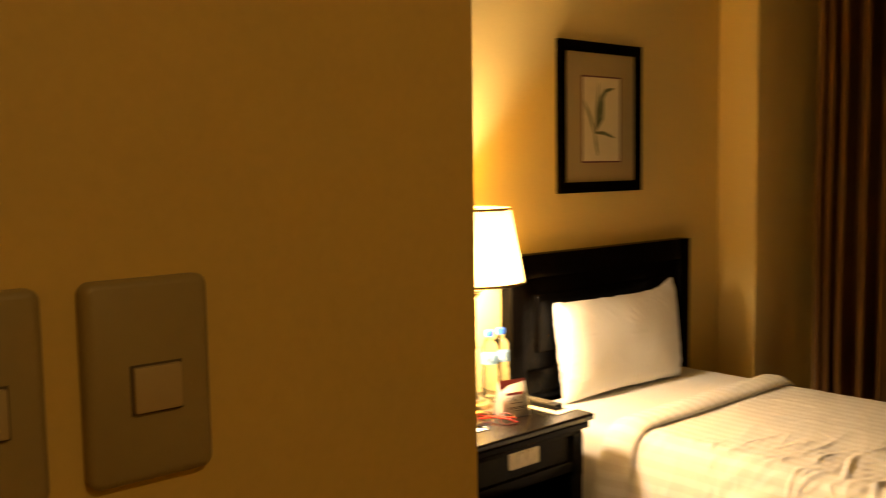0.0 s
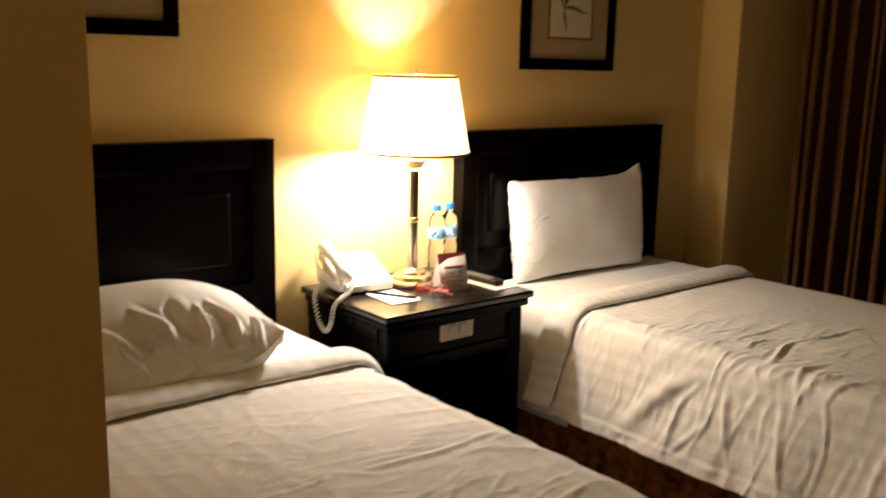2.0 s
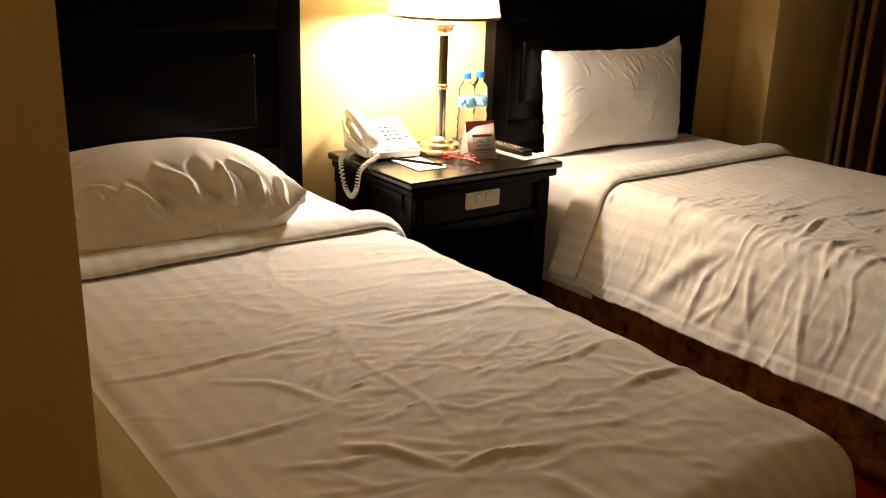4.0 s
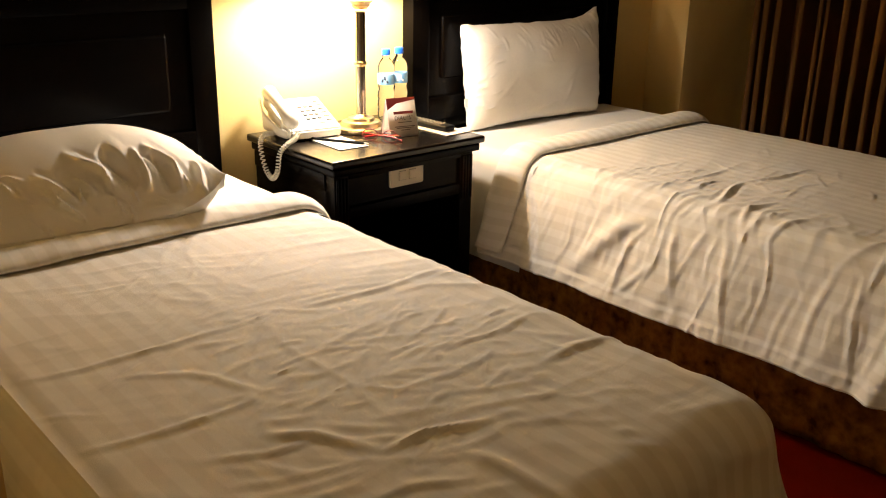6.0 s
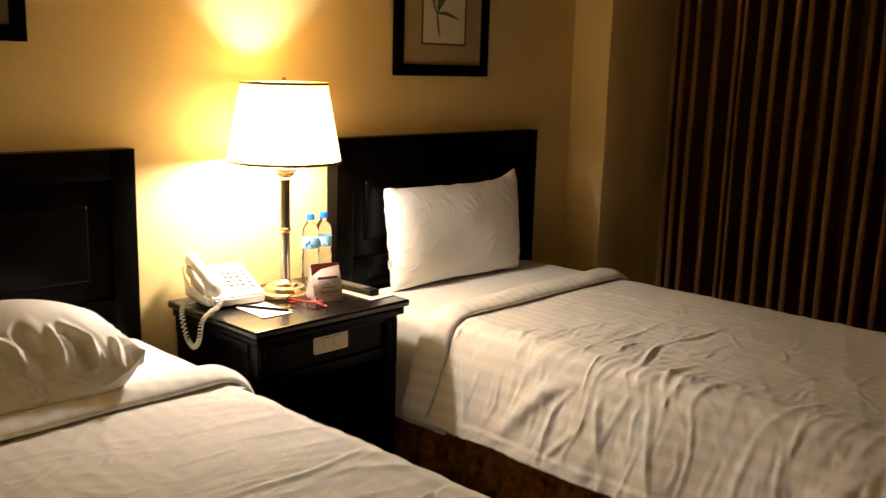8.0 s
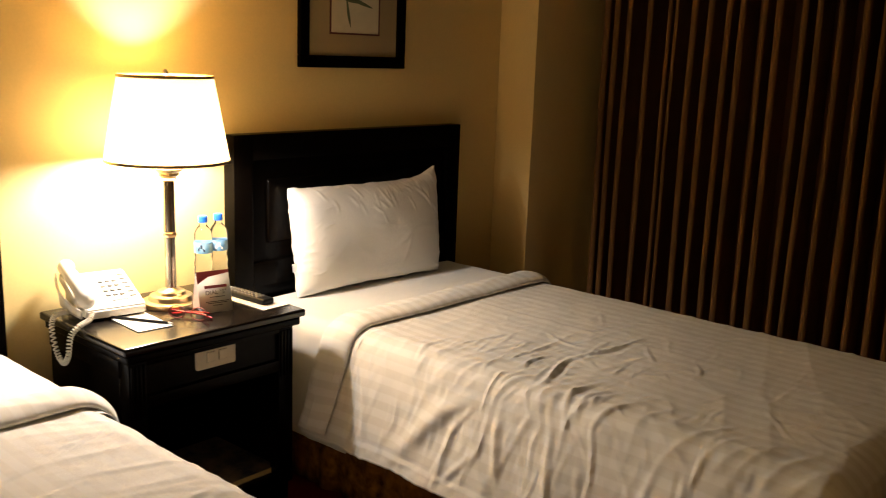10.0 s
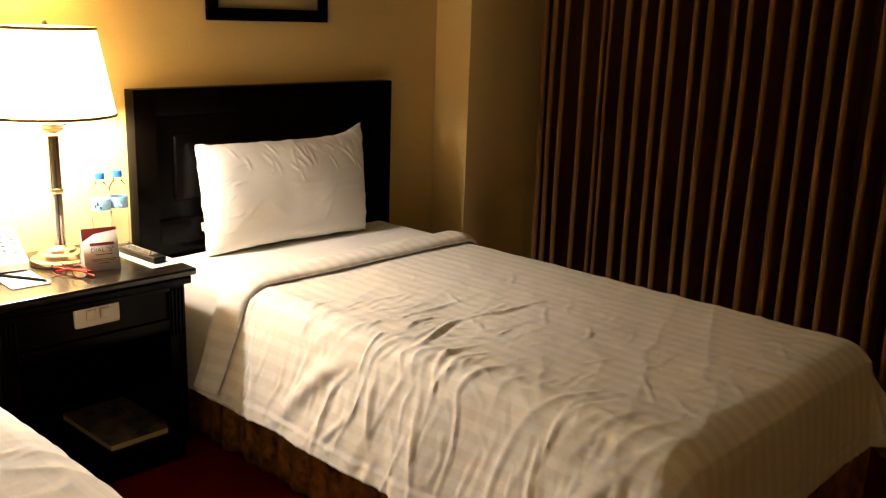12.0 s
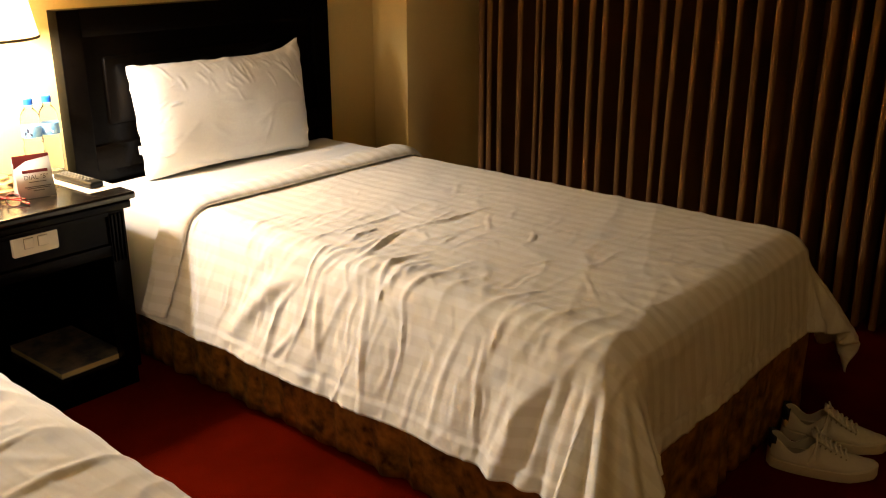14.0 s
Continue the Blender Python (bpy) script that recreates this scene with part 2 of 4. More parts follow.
def ridge(x, y, z=0.0):
    return (1 - abs(noise.noise((x, y, z)))) ** 5


def soft_fold(x, y, z):
    return (1 - abs(noise.noise((x, y, z)))) ** 2.5


def hanging_folds(low, high, seed):
    """Slight creases down a hanging cloth, by the place along the hem and the drop below the edge."""
    rng = random.Random(round(seed * 10) + 5)
    lines = []
    a = low
    while a < high:
        lean, bow = rng.uniform(-0.15, 0.25), rng.uniform(-0.02, 0.02)
        d0, d1 = rng.choice((-0.01, 0.0, 0.03, 0.08)), rng.choice((0.14, 0.22, 0.30, 0.40))
        mid = (d0 + d1) / 2
        lines.append((rng.uniform(0.002, 0.0055), rng.uniform(0.0045, 0.009), [(a + lean * d0, d0), (a + lean * mid + bow, mid), (a + lean * d1, d1)]))
        a += rng.uniform(0.018, 0.055)
    return lines


# the large folds down the side of the far bed: height, width, (place along the bed, drop below the edge)
FAR_SIDE_FOLDS = [
    (0.020, 0.028, [(1.37, -0.03), (1.49, 0.065), (1.65, 0.27)]),
    (0.010, 0.011, [(1.385, 0.0), (1.445, 0.11), (1.455, 0.31)]),
    (0.009, 0.010, [(1.345, 0.13), (1.44, 0.25)]),
    (0.006, 0.010, [(1.318, -0.01), (1.307, 0.08), (1.22, 0.30)]),
    (0.007, 0.011, [(1.21, -0.02), (1.25, 0.08), (1.28, 0.20)]),
    (0.008, 0.009, [(1.165, -0.04), (1.142, 0.09), (1.075, 0.32)]),
    (0.006, 0.010, [(0.86, 0.0), (0.885, 0.12), (0.89, 0.30)]),
    (0.007, 0.008, [(0.797, -0.04), (0.79, 0.10), (0.745, 0.31)]),
    (0.009, 0.012, [(1.85, 0.02), (1.775, 0.13), (1.72, 0.31)]),
    (0.026, 0.030, [(0.60, -0.02), (0.66, 0.13), (0.735, 0.48)]),
    (0.018, 0.020, [(0.585, -0.01), (0.60, 0.13), (0.64, 0.48)]),
    (0.014, 0.018, [(0.55, 0.0), (0.55, 0.13), (0.57, 0.48)]),
]


def drape(x0, x1, yf, top, drops, head, lift, wrinkle, flare, res=0.013, seed=0.0, fold=0.03, radius=0.05, clip_x=None, corner_out=(0.30, 0.14), big_folds=()):
    """A cloth laid over a bed. x0, x1, yf: the flat top's edges; drops: cloth past the low-x side, the high-x side and the foot."""
    dl, dr, df = drops
    folds = CreaseField(hanging_folds(yf - 0.35 - (x1 - x0) - 0.35, head, seed) + list(big_folds)) if fold > 0.02 else None
    s_n = round((x1 - x0 + dl + dr) / res)
    t_lo = yf - df if df else yf
    t_n = round((head - t_lo) / res)
    rows, uvs = [], []
    for i in range(s_n + 1):
        s = x0 - dl + (x1 - x0 + dl + dr) * i / s_n
        row, uv = [], []
        for j in range(t_n + 1):
            t = t_lo + (head - t_lo) * j / t_n
            dx = s - x1 if s > x1 else s - x0 if s < x0 else 0.0
            dy = t - yf if (df and t < yf) else 0.0
            r = math.hypot(dx, dy)
            px, py = min(max(s, x0), x1), max(t, yf) if df else t
            w = wrinkle(s, t)
            hem = min(s - x0 + dl, x1 + dr - s, t - t_lo if df else 9.0)
            if hem < 0.042:
                w += 0.0024 + 0.0042 * noise.noise((s * 46, t * 46, seed))
            elif hem < 0.050:
                w -= 0.0022
            if r < 1e-6:
                row.append((px, py, top + lift + w))
            else:
                ux, uy = dx / r, dy / r
                rad = radius + lift
                f = flare(s, t, ux, uy)
                end = math.acos(min(0.9, f))
                arc = rad * end
                if r < arc:
                    a = r / rad
                    out, down = rad * math.sin(a), rad * (1 - math.cos(a))
                    out += w * math.sin(a)
                    down -= w * math.cos(a)
                else:
                    q = r - arc
                    turn = math.atan2(abs(uy), abs(ux))
                    bend = 0.22 * math.pi / 2
                    if abs(dx) < 1e-9:
                        along = yf - bend - (s - x0)
                    elif ux < 0:
                        along = t if abs(dy) < 1e-9 else yf - 0.22 * turn
                    else:
                        along = yf - bend - (x1 - x0) - (bend - 0.22 * turn) - max(0.0, t - yf)
                    corner = math.sin(2 * turn) if abs(dx) > 0 and abs(dy) > 0 else 0.0
                    wave = 0.30 * math.sin(along * 29 + 3.0 * noise.noise((along * 3, seed, 0)) + q * 5) + 0.45 * noise.noise((along * 6, q * 1.5, seed + 5))
                    sway = 0.12 * noise.noise((along * 2.0, q * 3, seed + 4))
                    sparse = min(1.0, max(0.0, 0.55 + 1.5 * noise.noise((along * 2.6, q * 3, seed + 8))))
                    fine = sparse * (soft_fold((along + 0.30 * q + sway) * 8.5, q * 1.8, seed + 2) + 0.5 * soft_fold((along - 0.42 * q + sway) * 14, q * 2.2, seed + 7)) - 0.35
                    fine += 0.2 * noise.noise((along * 10 + 2 * q, q * 9, seed + 3))
                    grow = min(1, q / 0.10)
                    loose = min(1.0, f * 4 + 0.15)
                    out = rad * math.sin(end) + f * q + grow * fold * (0.45 * wave * (1 - 0.6 * uy * uy) + 0.25) * loose + 0.009 * fine * grow * (0.35 + 0.65 * loose) * (1 - 0.4 * corner) + w * (0.6 + (math.sin(end) - 0.6) * math.exp(-q / 0.04))
                    near = ux < 0
                    lobes = sum(k * math.exp(-((turn - c) / b) ** 2) for c, b, k in ((0.18, 0.075, 0.75), (0.47, 0.085, 1.15), (0.78, 0.075, 0.8), (1.06, 0.08, 1.0), (1.36, 0.07, 0.45)))
                    flow = min(1.0, q / 0.16)
                    splay = (corner_out[0] if near else corner_out[1]) * (0.55 * corner + 0.78 * flow * lobes * corner ** 0.35 + (0.12 * flow * noise.noise((turn * 7, q * 4, seed)) if corner else 0.0))
                    splay = 0.5 * math.tanh(splay / 0.5)
                    q *= 1 - (0.10 if near else 0.0) * corner
                    out += q * splay
                    if folds:
                        out += min(1.0, 0.15 + q / 0.05) * (1 - corner) * (1 - 0.5 * uy * uy) * 0.78 * folds.at(along, q)
                    down = rad * (1 - math.cos(end)) + q * math.sqrt(max(0.3, 1 - (f + splay) ** 2)) - w * math.cos(end) * math.exp(-q / 0.04)
                over = down - (top + lift - 0.012)
                if over > 0:
                    out, down = out + 0.15 * over, down - over
                x, y, z = px + ux * out, py + uy * out, top + lift - down
                if clip_x is not None:
                    x = max(x, clip_x)
                row.append((x, y, z))
            uv.append((s, t))
        rows.append(row)
        uvs.append(uv)
    return sheet_of(bmesh.new(), rows, uvs)


def thick(ob, metres):
    mod = ob.modifiers.new("thickness", "SOLIDIFY")
    mod.thickness = metres
    mod.offset = -1
    return ob


def headboard(ob, x0, x1, top):
    y0, y1 = 2.395, WY - 0.003
    part("headboard_panel", boxed(x0 + 0.06, x1 - 0.06, y0 + 0.018, y1, 0.25, top - 0.06), WOOD, ob)
    for a, b in ((x0, x0 + 0.075), (x1 - 0.075, x1)):
        part("headboard_stile", boxed(a, b, y0, y1, 0.0, top, 0.004), WOOD, ob)
    part("headboard_rail", boxed(x0 + 0.075, x1 - 0.075, y0, y1, top - 0.085, top, 0.004), WOOD, ob)
    part("headboard_rail", boxed(x0 + 0.075, x1 - 0.075, y0, y1, 0.56, 0.64, 0.004), WOOD, ob)
    inner = bmesh.new()
    box(inner, x0 + 0.14, x1 - 0.14, y0 + 0.006, y0 + 0.03, 0.70, top - 0.15, 0.011, 3)
    part("raised_field", inner, WOOD, ob)


def skirt(ob, x0, x1, yf, z1, seed):
    """The gathered valance down to the carpet, along one side, round the foot and back."""
    path = []
    n = 150
    for k in range(n + 1):
        path.append((x0, 2.30 + (yf - 2.30) * k / n, -1, 0))
    for k in range(1, 90):
        path.append((x0 + (x1 - x0) * k / 90, yf, 0, -1))
    for k in range(n + 1):
        path.append((x1, yf + (2.30 - yf) * k / n, 1, 0))
    rows = []
    for i in range(9):
        u = i / 8
        row = []
        for k, (x, y, nx, ny) in enumerate(path):
            g = (0.008 + 0.014 * (1 - u)) * max(-0.6, noise.noise((k * 0.21, u * 0.6, seed)) + 0.2 * noise.noise((k * 0.6, u, seed + 3)))
            row.append((x + nx * (0.018 + g), y + ny * (0.018 + g), 0.004 + (z1 - 0.004) * u))
        rows.append(row)
    thick(part("bed_skirt", sheet_of(bmesh.new(), rows), SKIRT, ob, "gathered gold-brown patterned bed skirt"), 0.003)


def bed(x0, x1, yf, top, hx0, hx1, label, wrinkle, flare, drops, fold_y, seed, clip_x=None, corner_out=(0.30, 0.14), big_folds=()):
    ob = thing("single_bed", ((x0 + x1) / 2, (yf + WY) / 2, 0), label, "bed", "twin beds")
    headboard(ob, hx0, hx1, 1.067)
    part("bed_base", boxed(x0, x1, yf, 2.38, 0.03, 0.27, 0.01), WOOD, ob)
    skirt(ob, x0, x1, yf, 0.27, seed)
    part("mattress", boxed(x0 + 0.004, x1 - 0.004, yf + 0.004, 2.388, 0.27, top - 0.012, 0.07, 5), SHEET, ob)
    low = lambda s, t: 0.002 * noise.noise((s * 5, t * 5, seed + 9)) + 0.002 * ridge(s * 4, t * 9, seed)
    tight = lambda s, t, ux, uy: 0.12
    sheet = drape(x0 + 0.05, x1 - 0.05, fold_y - 0.02, top - 0.004, (0.385, 0.30, 0), 2.386, 0.0, low, tight, 0.012, seed, 0.012)
    part("bed_sheet", sheet, SHEET, ob)
    edge = 0.08
    longer = tuple(d + 0.016 for d in drops)
    spread = drape(x0 + edge, x1 - edge, yf + edge, top, longer, fold_y + 0.11, 0.004, wrinkle, flare, 0.006, seed, 0.022, radius=edge, clip_x=clip_x, corner_out=corner_out, big_folds=big_folds)
    thick(part("bedspread", spread, SPREAD, ob, "white striped cotton bedspread, wrinkled"), 0.004)
    lip = 0.135

    def roll(s, t):
        u = (t - fold_y) / lip
        swell = max(0.0, math.sin(math.pi * min(1, max(0, u * 0.985 + 0.01)))) ** 0.5
        return 0.027 * swell + 0.004 * noise.noise((s * 6, t * 11, seed)) + 0.003 * swell * ridge(s * 5, t * 14 + s * 2, seed + 6) - 0.001
    band = drape(x0 + edge, x1 - edge, fold_y, top, (longer[0] - 0.015, longer[1] - 0.015, 0), fold_y + lip, 0.010, roll, flare, 0.008, seed, 0.03, radius=edge, clip_x=clip_x, big_folds=big_folds)
    thick(part("turned_down_edge", band, SPREAD, ob, "folded-back upper edge of the bedspread"), 0.006)
    return ob


def crease(v, at, deep=0.0035, wide=0.006):
    return deep * math.exp(-abs(v - at) / wide)


FAR_RUCKS = [
    (0.014, 0.0085, [(2.50, 1.236), (2.588, 1.269), (2.674, 1.302), (2.765, 1.315)]),
    (0.010, 0.0085, [(2.73, 1.315), (2.88, 1.275), (3.07, 1.27)]),
    (0.008, 0.0075, [(2.62, 1.445), (2.716, 1.418), (2.85, 1.43)]),
    (0.004, 0.0070, [(2.90, 1.51), (2.848, 1.424), (2.846, 1.33)]),
    (0.009, 0.0080, [(2.43, 1.125), (2.534, 1.157), (2.66, 1.14)]),
    (0.006, 0.0070, [(2.36, 1.03), (2.44, 1.05), (2.56, 1.02)]),
    (0.006, 0.0075, [(2.44, 1.63), (2.537, 1.664), (2.65, 1.66)]),
    (0.006, 0.0070, [(2.50, 1.59), (2.66, 1.60), (2.80, 1.57)]),
    (0.007, 0.0070, [(2.44, 1.10), (2.548, 1.113), (2.62, 1.095)]),
    (0.006, 0.0070, [(2.58, 1.522), (2.691, 1.505), (2.80, 1.488)]),
    (0.007, 0.0065, [(2.57, 1.36), (2.64, 1.375), (2.74, 1.36)]),
]
FAR_FIELD = CreaseField(
    FAR_RUCKS
    + ripples(8, 90, (2.75, 1.25), (0.60, 0.65), 2, 22, (0.04, 0.12), (0.0008, 0.002), (0.0035, 0.005))
    + ripples(3, 46, (2.68, 1.30), (0.26, 0.26), 4, 24, (0.05, 0.14), (0.002, 0.0055), (0.004, 0.0065))
    + ripples(4, 30, (2.55, 1.58), (0.24, 0.22), 6, 12, (0.08, 0.22), (0.0015, 0.0035), (0.004, 0.007))
    + ripples(5, 64, (3.0, 0.95), (0.50, 0.60), -14, 22, (0.10, 0.26), (0.0014, 0.0034), (0.005, 0.008))
    + ripples(6, 30, (2.42, 1.05), (0.10, 0.60), 28, 26, (0.06, 0.16), (0.002, 0.0045), (0.005, 0.008))
    + ripples(7, 22, (3.05, 0.58), (0.50, 0.10), 62, 18, (0.10, 0.22), (0.001, 0.0025), (0.006, 0.009)))
NEAR_RUCKS = [
    (0.007, 0.0080, [(0.73, 1.36), (0.85, 1.34), (1.03, 1.332), (1.12, 1.34)]),
    (0.008, 0.0085, [(0.73, 1.10), (0.85, 1.072), (1.02, 1.08)]),
    (0.007, 0.0080, [(1.21, 1.338), (1.346, 1.32), (1.478, 1.309), (1.61, 1.32)]),
    (0.013, 0.0085, [(1.05, 0.828), (1.13, 0.832), (1.24, 0.798)]),
    (0.0035, 0.0080, [(1.156, 1.34), (1.136, 1.156), (1.145, 1.041), (1.118, 0.83)]),
    (0.009, 0.0100, [(0.95, 0.985), (1.011, 0.937), (1.06, 0.828)]),
    (0.007, 0.0070, [(1.32, 1.03), (1.44, 1.021), (1.58, 1.037)]),
    (0.007, 0.0085, [(1.42, 0.872), (1.52, 0.892), (1.60, 0.88)]),
    (0.009, 0.0130, [(1.14, 0.785), (1.165, 0.70), (1.176, 0.56)]),
    (0.006, 0.0080, [(1.134, 1.03), (1.19, 0.953), (1.283, 0.951), (1.41, 0.97)]),
    (0.006, 0.0080, [(0.85, 0.975), (0.934, 0.934), (1.01, 0.925)]),
]
NEAR_FIELD = CreaseField(
    NEAR_RUCKS
    + ripples(18, 110, (1.20, 1.15), (0.60, 0.60), 4, 22, (0.04, 0.12), (0.0008, 0.002), (0.0035, 0.005))
    + [(0.005, 0.008, [(0.86, 1.28), (0.961, 1.22), (1.05, 1.04)]), (0.006, 0.008, [(0.93, 0.76), (1.04, 0.745), (1.12, 0.70)])]
    + ripples(13, 60, (1.27, 1.04), (0.24, 0.22), 8, 20, (0.04, 0.13), (0.003, 0.006), (0.004, 0.0068))
    + ripples(14, 34, (1.02, 1.18), (0.32, 0.28), -6, 26, (0.07, 0.20), (0.0015, 0.004), (0.005, 0.0085))
    + ripples(15, 34, (1.30, 1.52), (0.40, 0.22), 2, 16, (0.08, 0.22), (0.001, 0.0026), (0.004, 0.007))
    + ripples(16, 40, (1.05, 0.80), (0.35, 0.20), -22, 26, (0.07, 0.22), (0.002, 0.0045), (0.006, 0.010))
    + ripples(17, 24, (1.45, 0.80), (0.20, 0.25), -35, 22, (0.06, 0.18), (0.001, 0.003), (0.006, 0.010)))


def wrinkles_far(s, t):
    bend = noise.noise((s * 3.5, t * 3.5, 6))
    h = 0.004 * noise.noise((s * 3, t * 3, 1.0)) + 0.0022 * ridge(s * 2.6 + t + bend, t * 7 - s * 3, 3.0) + 0.0012 * ridge(s * 8 + bend, t * 15 + s * 4, 31.0)
    h += 0.68 * FAR_FIELD.at(s + 0.007 * noise.noise((s * 9, t * 9, 2)), t + 0.008 * noise.noise((s * 9, t * 9, 4)))
    edge = math.exp(-((s - 2.50) / 0.10) ** 2)
    h += 0.005 * edge * (ridge(s * 2.4 + 0.5 * bend, t * 14 + s * 5, 5.0) - 0.3)
    h += 0.003 * math.exp(-((t - 0.60) / 0.16) ** 2) * ridge(s * 13 + bend + t * 5, t * 2.5, 14.0)
    pressed = crease(t, 1.37, 0.004, 0.004) + crease(t, 1.12, 0.004, 0.004) + crease(t, 0.775, 0.004, 0.004)
    return h + pressed * (1.0 if s < 2.53 else 0.35) + crease(t, 0.455, 0.0045, 0.005) + crease(s, 3.0, 0.0012)


def wrinkles_near(s, t):
    bend = noise.noise((s * 3.5, t * 3.5, 16))
    h = 0.0045 * noise.noise((s * 2.6, t * 2.6, 11.0)) + 0.002 * ridge(s * 3 + t * 2 + bend, t * 6 - s * 3, 13.0) + 0.0012 * ridge(s * 7 + bend, t * 13 + s * 4, 35.0)
    h += 0.62 * NEAR_FIELD.at(s + 0.008 * noise.noise((s * 8, t * 8, 12)), t + 0.009 * noise.noise((s * 8, t * 8, 14)))
    h += 0.004 * math.exp(-((s - 1.6) / 0.16) ** 2) * (ridge(s * 3 + 0.5 * bend, t * 9 + s * 3, 25.0) - 0.3)
    return h + crease(t, 0.80, 0.0015) + crease(s, 0.722, 0.006, 0.005)


def flare_far(s, t, ux, uy):
    side = 0.10 + 0.26 * (0.5 - 0.5 * math.cos(math.pi * min(1, max(0, (2.08 - t) / 0.10)))) if ux < 0 else 0.26
    return side * ux * ux + 0.10 * uy * uy


def flare_near(s, t, ux, uy):
    return (0.12 if ux > 0 else 0.06) * ux * ux + 0.12 * uy * uy


bed(2.45, 3.47, 0.46, 0.52, 2.398, 3.488, "single bed with dark panelled headboard, white striped bedspread and gold-brown skirt", wrinkles_far, flare_far, (0.36, 0.43, 0.30), 1.885, 1.0, corner_out=(0.62, 0.46), big_folds=FAR_SIDE_FOLDS)
bed(0.68, 1.665, 0.545, 0.525, 0.573, 1.663, "single bed with dark panelled headboard and rumpled white bedspread", wrinkles_near, flare_near, (0.34, 0.36, 0.32), 1.845, 21.0, 0.53, (0.05, 0.16))


# ---- pillows ----
def pillow(place, rx, ry, rz, w, h, d, blunt, seed, label, creases, across=None, spike=0.0, flat=1.0, sag=0.0, ends_up=0.0):
    """A stuffed case. blunt: how square its ends are; creases: lines over its front, in its own x and y, or by across(x, y, z)."""
    ob = thing("pillow", place, label, "pillow", "bed pillows")
    ob.matrix_basis = pose(*place, rx, ry, rz)
    n, m = 200, 150
    bm = bmesh.new()
    grid = {}
    for side in (1, -1):
        for i in range(n + 1):
            for j in range(m + 1):
                u, v = 2 * i / n - 1, 2 * j / m - 1
                u, v = 0.55 * math.sin(u * math.pi / 2) + 0.45 * u, 0.55 * math.sin(v * math.pi / 2) + 0.45 * v
                if (i in (0, n) or j in (0, m)) and side == -1:
                    grid[side, i, j] = grid[1, i, j]
                    continue
                vv = v if not sag or side < 0 else (v - 0.3) / 1.3 if v < 0.3 else (v - 0.3) / 0.7
                body = max(0.0, (1 - abs(u) ** blunt[0]) * (1 - abs(vv) ** blunt[1])) ** 0.5
                if sag and side > 0:
                    off = u - 0.30
                    body *= max(0.3, 1 - sag * (off / 0.70) ** 2 if off > 0 else 1 - 0.35 * off * off) * max(0.0, 1 - abs(vv) ** blunt[1]) ** 0.5
                x = u * w / 2 * (1 - 0.03 * (1 - v * v) * abs(u) ** 3)
                y = v * h / 2 * (1 - 0.05 * (1 - u * u) * abs(v) ** 3)
                y += spike * max(0, (u - 0.62) / 0.38) ** 2 * max(0, (v - 0.2) / 0.8) ** 2
                x *= 1 - 0.02 * max(0.0, -v)
                rim = max(abs(u) ** 14, abs(v) ** 14)
                pucker = 0.004 * rim * noise.noise((x * 26, y * 26, seed + 1))
                slow = 0.006 * noise.noise((u * 1.3, v * 1.3, seed))
                z = max(-flat, side * (body * d / 2 + 0.004) + slow * side * min(1.0, body * 1.6)) + ends_up * abs(u) ** 6
                z = max(-flat, z - 2.2 * ends_up * max(0.0, -v) ** 2 * (1 - abs(u) ** 4))
                y *= 1 - 5.0 * ends_up * abs(u) ** 5
                grid[side, i, j] = bm.verts.new((x + pucker, y + pucker, z + 0.5 * pucker))
    for side in (1, -1):
        for i in range(n):
            for j in range(m):
                f = (grid[side, i, j], grid[side, i + 1, j], grid[side, i + 1, j + 1], grid[side, i, j + 1])
                bm.faces.new(f if side == 1 else tuple(reversed(f)))
    bm.normal_update()
    field = CreaseField(creases)
    moves = []
    for vert in bm.verts:
        x, y, z = vert.co
        bend = noise.noise((x * 6, y * 6, z * 6 + seed))
        ends = min(1.0, max(0.0, (abs(x) / w - 0.36) * 7))
        f = 0.004 * ends * (soft_fold(x * 6, y * 19 + bend, seed + 2) - 0.6) + 0.0015 * noise.noise((x * 11, y * 11, seed + z * 9))
        if across:
            a, front = across(x, y, z)
            f += 1.55 * front * field.at(x + 0.005 * bend, a + 0.004 * noise.noise((x * 22, a * 22, seed)))
            f += 0.003 * front * noise.noise((x * 13, a * 12, seed))
        elif z > -0.01:
            f += 0.45 * field.at(x + 0.004 * bend, y + 0.005 * noise.noise((x * 20, y * 20, seed)))
        moves.append(f)
    for vert, f in zip(list(bm.verts), moves):
        vert.co += vert.normal * f
    part("pillowcase", bm, PILLOW, ob, local=True)
    return ob


PLUMP_CREASES = (
    ripples(31, 34, (-0.02, 0.14), (0.34, 0.06), -60, 14, (0.04, 0.11), (0.0015, 0.004), (0.0035, 0.0065))
    + ripples(32, 9, (0.24, 0.13), (0.06, 0.08), -60, 10, (0.06, 0.14), (0.003, 0.006), (0.005, 0.008))
    + ripples(33, 14, (-0.28, 0.0), (0.05, 0.20), 6, 14, (0.03, 0.08), (0.0015, 0.004), (0.004, 0.006))
    + ripples(34, 12, (0.0, -0.05), (0.30, 0.12), 8, 24, (0.08, 0.20), (0.0008, 0.0018), (0.007, 0.012)))
plump = pillow((2.936, 2.332, 0.703), 83, 0, -2, 0.688, 0.37, 0.112, (7.0, 3.4), 3.0, "plump white pillow leaning upright against the headboard", PLUMP_CREASES, spike=0.034)
part("care_label", boxed(-0.350, -0.331, -0.098, -0.070, -0.001, 0.001), PAPER, plump, "small white sewn-in label", local=True)
